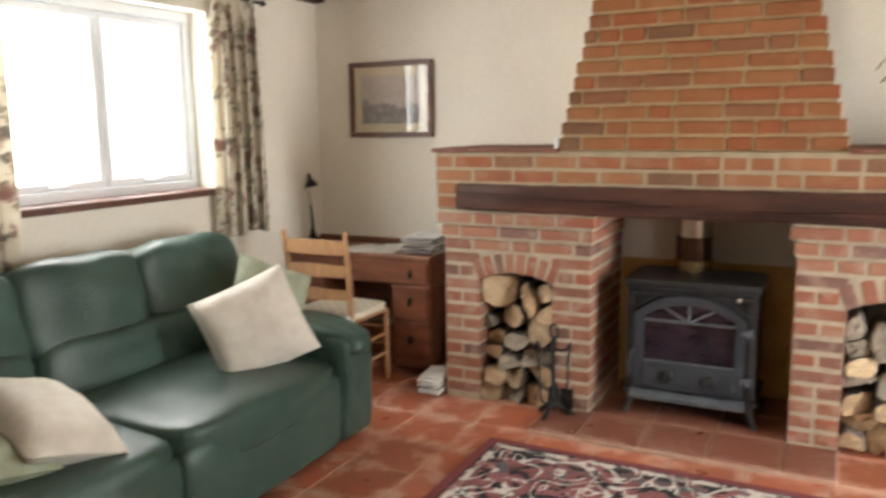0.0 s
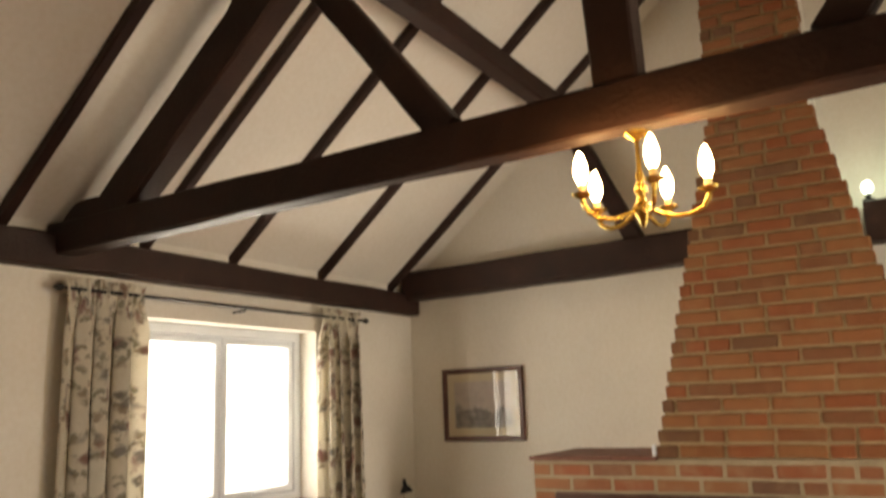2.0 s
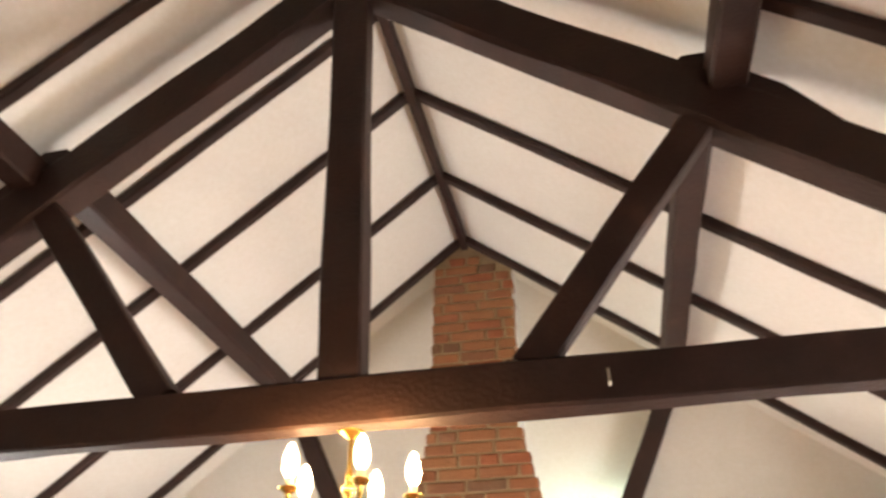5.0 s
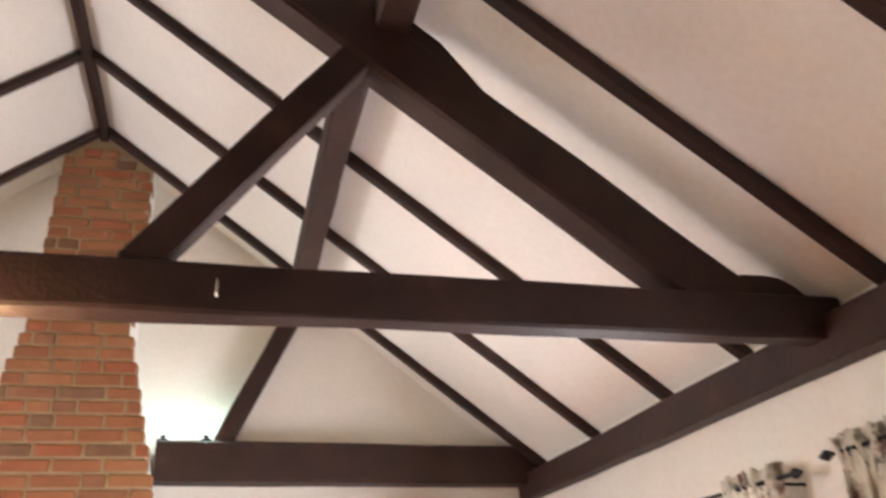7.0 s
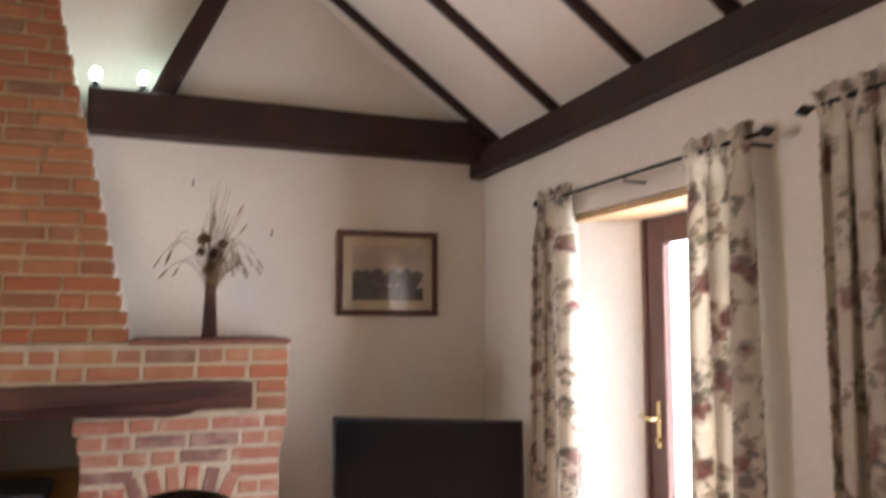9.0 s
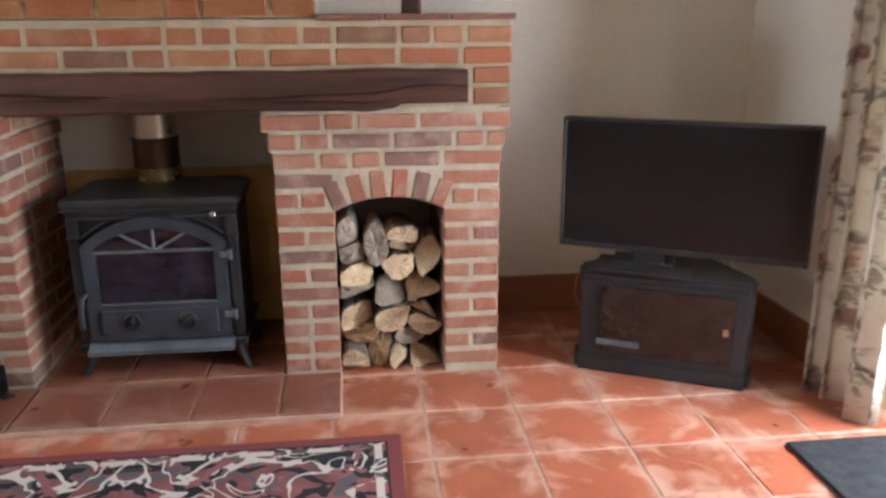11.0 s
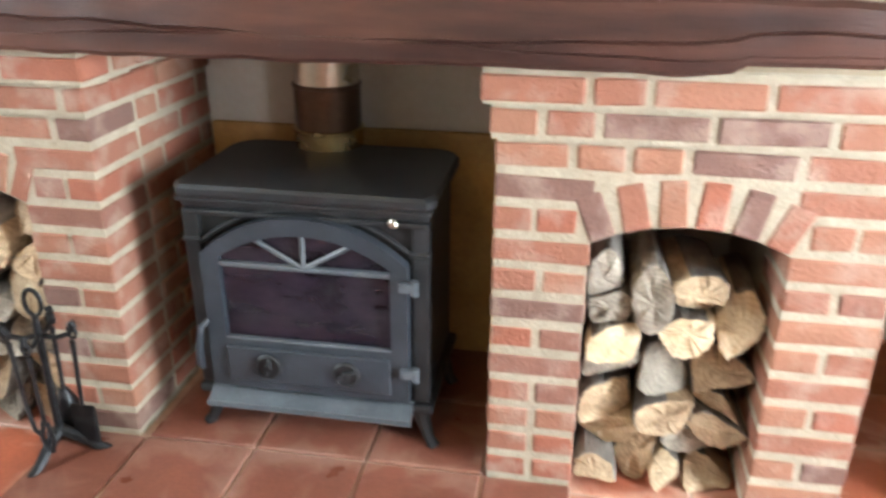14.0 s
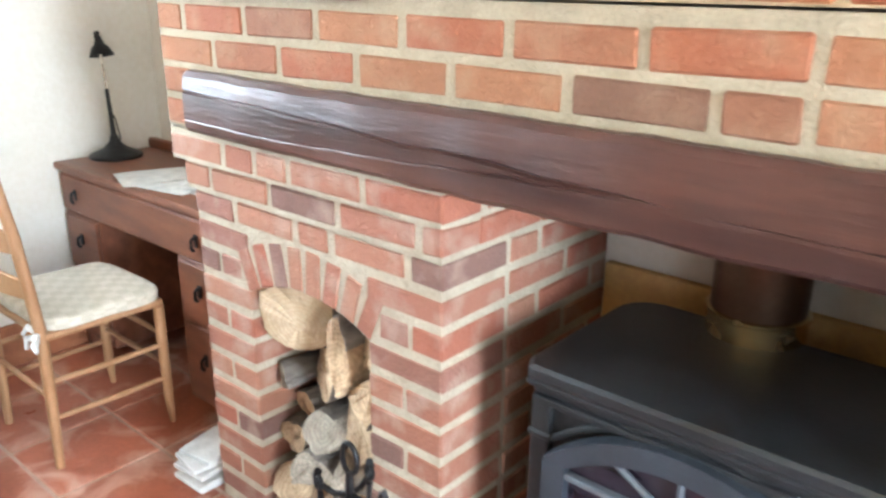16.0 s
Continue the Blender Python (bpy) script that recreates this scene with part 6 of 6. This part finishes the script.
def rug_mat():
    m = mat("oriental_rug", (0.17, 0.060, 0.060), (0.26, 0.098, 0.095), 9, 0.95, grain=200, bump=0.5)
    nt = m.node_tree
    b = nt.nodes["Principled BSDF"]
    col = b.inputs["Base Color"].links[0].from_socket
    tc = nt.nodes.new("ShaderNodeTexCoord")
    ab = nt.nodes.new("ShaderNodeVectorMath")
    ab.operation = "ABSOLUTE"
    nt.links.new(tc.outputs["Object"], ab.inputs[0])

    def ramp(src, stops):
        r = nt.nodes.new("ShaderNodeValToRGB")
        r.color_ramp.interpolation = "CONSTANT"
        e = r.color_ramp.elements
        e[0].color, e[1].position, e[1].color = (*[stops[0][1]] * 3, 1), stops[1][0], (*[stops[1][1]] * 3, 1)
        for p, v in stops[2:]:
            e.new(p).color = (v, v, v, 1)
        nt.links.new(src, r.inputs["Fac"])
        return r.outputs["Color"]

    def over(fac, c):
        nonlocal col
        mx = nt.nodes.new("ShaderNodeMix")
        mx.data_type = "RGBA"
        mx.inputs[7].default_value = (*c, 1)
        nt.links.new(fac, mx.inputs["Factor"])
        nt.links.new(col, mx.inputs[6])
        col = mx.outputs[2]

    def scroll(scale, dist, off):
        mp = nt.nodes.new("ShaderNodeMapping")
        mp.inputs["Location"].default_value = (off, off, 0)
        nt.links.new(ab.outputs[0], mp.inputs["Vector"])
        n = nt.nodes.new("ShaderNodeTexNoise")
        n.inputs["Scale"].default_value, n.inputs["Detail"].default_value, n.inputs["Distortion"].default_value = scale, 1.5, dist
        nt.links.new(mp.outputs[0], n.inputs["Vector"])
        return n.outputs["Fac"]

    over(ramp(scroll(4.5, 1.6, 3.0), [(0, 0), (0.53, 1), (0.60, 0)]), (0.10, 0.10, 0.11))
    over(ramp(scroll(5.5, 1.4, 7.0), [(0, 0), (0.52, 1), (0.66, 0)]), (0.018, 0.018, 0.022))
    over(ramp(scroll(5, 2.0, 1.0), [(0, 0), (0.475, 1), (0.535, 0)]), (0.60, 0.57, 0.52))
    over(ramp(scroll(9, 1.0, 5.0), [(0, 0), (0.62, 1), (0.68, 0)]), (0.27, 0.105, 0.11))
    # borders: distance to the nearer edge, on both ways
    sep = nt.nodes.new("ShaderNodeSeparateXYZ")
    nt.links.new(ab.outputs[0], sep.inputs[0])
    dist = []
    for ax, half in (("X", 0.87), ("Y", 0.60)):
        s = nt.nodes.new("ShaderNodeMath")
        s.operation, s.inputs[0].default_value = "SUBTRACT", half
        nt.links.new(sep.outputs[ax], s.inputs[1])
        dist.append(s.outputs[0])
    mn = nt.nodes.new("ShaderNodeMath")
    mn.operation = "MINIMUM"
    nt.links.new(dist[0], mn.inputs[0])
    nt.links.new(dist[1], mn.inputs[1])
    over(ramp(mn.outputs[0], [(0, 1), (0.05, 0)]), (0.20, 0.05, 0.052))
    over(ramp(mn.outputs[0], [(0, 0), (0.046, 1), (0.054, 0)]), (0.02, 0.02, 0.022))
    # a dashed pale line inside the border
    ck = nt.nodes.new("ShaderNodeTexChecker")
    ck.inputs["Scale"].default_value = 9
    ck.inputs[1].default_value, ck.inputs[2].default_value = (1, 1, 1, 1), (0.12, 0.12, 0.12, 1)
    nt.links.new(tc.outputs["Object"], ck.inputs["Vector"])
    band = ramp(mn.outputs[0], [(0, 0), (0.066, 1), (0.092, 0)])
    ml = nt.nodes.new("ShaderNodeMix")
    ml.data_type, ml.blend_type = "RGBA", "MULTIPLY"
    ml.inputs["Factor"].default_value = 1
    nt.links.new(band, ml.inputs[6])
    nt.links.new(ck.outputs["Color"], ml.inputs[7])
    over(ml.outputs[2], (0.60, 0.56, 0.50))
    nt.links.new(col, b.inputs["Base Color"])
    return m


def rug():
    bm = bmesh.new()
    add_box(bm, (-0.87, -0.60, 0), (0.87, 0.60, 0.010), 0.003)
    solo("rug", bm, rug_mat(), "maroon, black and cream oriental rug on the tiles", "rug", (-1.305, -1.10, 0.002))


rug()

# ---- chandelier and gable lamps ----


def chandelier():
    c = thing("chandelier", "five-armed brass chandelier with lit candle bulbs under the tie beam", "chandelier", (-1.318, -2.13, 2.43))
    part("ceiling_cup", add_lathe(bmesh.new(), [(0.036, 0.0), (0.034, -0.010), (0.016, -0.022), (0.007, -0.03)], sides=18), GILT, c, smooth=True)
    stem = [(0.004, -0.27), (0.010, -0.26), (0.014, -0.245), (0.026, -0.23), (0.028, -0.215), (0.014, -0.20), (0.010, -0.185), (0.018, -0.17), (0.018, -0.16), (0.009, -0.145), (0.012, -0.125), (0.007, -0.11), (0.006, -0.025)]
    part("stem", add_lathe(bmesh.new(), stem, sides=16), GILT, c, smooth=True)
    for k in range(5):
        a = radians(-62 + 72 * k)
        u = Vector((math.cos(a), math.sin(a), 0))
        R = 0.172
        prof = [(0.012, -0.22), (0.045, -0.235), (0.085, -0.249), (0.125, -0.248), (0.155, -0.233), (R, -0.207), (R, -0.193)]
        arm = part("arm", tube([u * r + Vector((0, 0, z)) for r, z in prof], [0.008, 0.007, 0.007, 0.007, 0.007, 0.007, 0.008], 8), GILT, c, smooth=True)
        at = u * R
        part("drip_pan", add_lathe(bmesh.new(), [(0.010, -0.197), (0.026, -0.187), (0.028, -0.182), (0.012, -0.185)], at, 14), GILT, arm, smooth=True)
        part("candle_sleeve", add_lathe(bmesh.new(), [(0.0105, -0.187), (0.0105, -0.158), (0.006, -0.156)], at, 12), WAX, arm, smooth=True)
        bulb = part("bulb", add_lathe(bmesh.new(), [(0.008, -0.157), (0.016, -0.143), (0.0195, -0.124), (0.017, -0.101), (0.010, -0.079), (0.002, -0.066)], at, 14), BULB, arm, "lit clear candle bulb", smooth=True)
        d = bpy.data.lights.new("chandelier_bulb", "POINT")
        d.energy, d.color, d.shadow_soft_size = BULB_WATTS, (1.0, 0.62, 0.27), 0.02
        lamp = new("chandelier_bulb", d)
        lamp.location = Vector((-1.318, -2.13, 2.43 - 0.115)) + at
        bulb.visible_shadow = False


BULB_WATTS = 2.2
chandelier()


def gable_lamp(x, lit):
    g = thing("uplight", "small dark uplighter with a lit cool bulb on the gable beam", "lamp", (x, 0.515, 2.698), group="gable lamps")
    part("holder", add_lathe(bmesh.new(), [(0.030, 0), (0.030, 0.008), (0.012, 0.012), (0.014, 0.030), (0.018, 0.038), (0.014, 0.038)], sides=16), WROUGHT, g, smooth=True)
    bulb = part("bulb", add_lathe(bmesh.new(), [(0.012, 0.034), (0.026, 0.055), (0.030, 0.078), (0.020, 0.100), (0.004, 0.108)], sides=16), COOLBULB, g, "lit cool-white bulb", smooth=True)
    bulb.visible_shadow = False
    d = bpy.data.lights.new("uplight_bulb", "POINT")
    d.energy, d.color, d.shadow_soft_size = lit, (0.62, 1.0, 0.88), 0.025
    new("uplight_bulb", d).location = (x, 0.515, 2.775)


gable_lamp(-0.90, 0.3)
gable_lamp(-0.67, 1.9)


# small hooks and nails
for x, z in ((-0.405, 2.245), (0.02, 1.985)):
    solo("wall_hook", add_tube(bmesh.new(), [(0, -0.001, 0.02), (0, -0.012, 0.012), (0, -0.014, -0.006), (0, -0.004, -0.014)], 0.004, 6), WROUGHT, "small dark wire hook on the gable wall", "hook", (x, YG, z), group="wall hooks")
solo("beam_hook", add_tube(bmesh.new(), [(0, 0, 0.028), (0, -0.01, 0.024), (0, -0.012, -0.004), (0, -0.018, -0.016), (0, -0.012, -0.024)], 0.0035, 6), STEEL, "small steel hook screwed into the tie beam", "hook", (-0.607, -2.199, 2.487))
# ---- bricks and tiles, last ----
fireplace_bricks()


def tile_mesh(name, w, d, material, n=0):
    bm = box((-w / 2, -d / 2, -0.012), (w / 2, d / 2, 0.0), 0.004)
    for v in bm.verts:
        v.co.z += 0.0012 * noise.noise(v.co * 9 + Vector((n, 0, 0)))
    return mesh_of(name, bm, material)


def floor_tiles():
    floor = bpy.data.objects["floor"]
    p, j = 0.3335, 0.008
    meshes = [tile_mesh("tile", p - j, p - j, TILE, n) for n in range(3)]
    rnd = random.Random(3)
    rest = bmesh.new()
    ix0, ix1 = math.floor(XL / p) , math.ceil(XR / p)
    for iy in range(math.floor(YB / p), math.ceil(YG / p)):
        for ix in range(ix0, ix1):
            x, y = (ix + 0.5) * p, (iy + 0.5) * p
            if x > XR + 0.1 or y > YG + 0.1:
                continue
            if y > -3.0:
                ob = new("tile", meshes[rnd.randrange(3)])
                ob.parent = floor
                ob.matrix_basis = pose(x, y, rnd.uniform(-0.0006, 0.0006), rnd.uniform(-0.12, 0.12), rnd.uniform(-0.12, 0.12), 0)
            else:
                a = [rest.verts.new((x + sx * (p - j) / 2, y + sy * (p - j) / 2, zz)) for zz in (-0.012, 0) for sx, sy in ((-1, -1), (1, -1), (1, 1), (-1, 1))]
                for q in ((4, 5, 6, 7), (0, 1, 5, 4), (1, 2, 6, 5), (2, 3, 7, 6), (3, 0, 4, 7)):
                    rest.faces.new([a[i] for i in q])
    ob = part("far_tiles", rest, TILE, floor)
    ob["kind"] = "stuff"
    h = thing("hearth", "slightly raised hearth of dull brown quarry tiles", "hearth", (-1.335, 0, 0), kind="structure")
    part("bed", box((-2.035 + 1.335, -0.352, 0.0), (-0.637 + 1.335, 0.0, 0.022), 0.003), GROUT, h)
    part("bed", box((-1.82 + 1.335, 0.0, 0.0), (-0.865 + 1.335, YG - 0.004, 0.022)), GROUT, h)
    xs = (-2.035, -1.80, -1.487, -1.178, -0.865, -0.637)
    for a, b in zip(xs, xs[1:]):
        w = b - a - 0.009
        ob = new("tile", tile_mesh("hearth_tile", w, 0.335, HEARTH))
        ob.parent = h
        ob.matrix_basis = pose((a + b) / 2 + 1.335, -0.178, 0.031, rnd.uniform(-0.2, 0.2), 0, rnd.uniform(-0.3, 0.3))
    for row in range(2):
        for a, b in zip(xs[1:4], xs[2:5]):
            ob = new("tile", tile_mesh("hearth_tile", b - a - 0.009, 0.305, HEARTH))
            ob.parent = h
            ob.matrix_basis = pose((a + b) / 2 + 1.335, 0.150 + row * 0.314, 0.031, rnd.uniform(-0.2, 0.2), 0, 0)


floor_tiles()
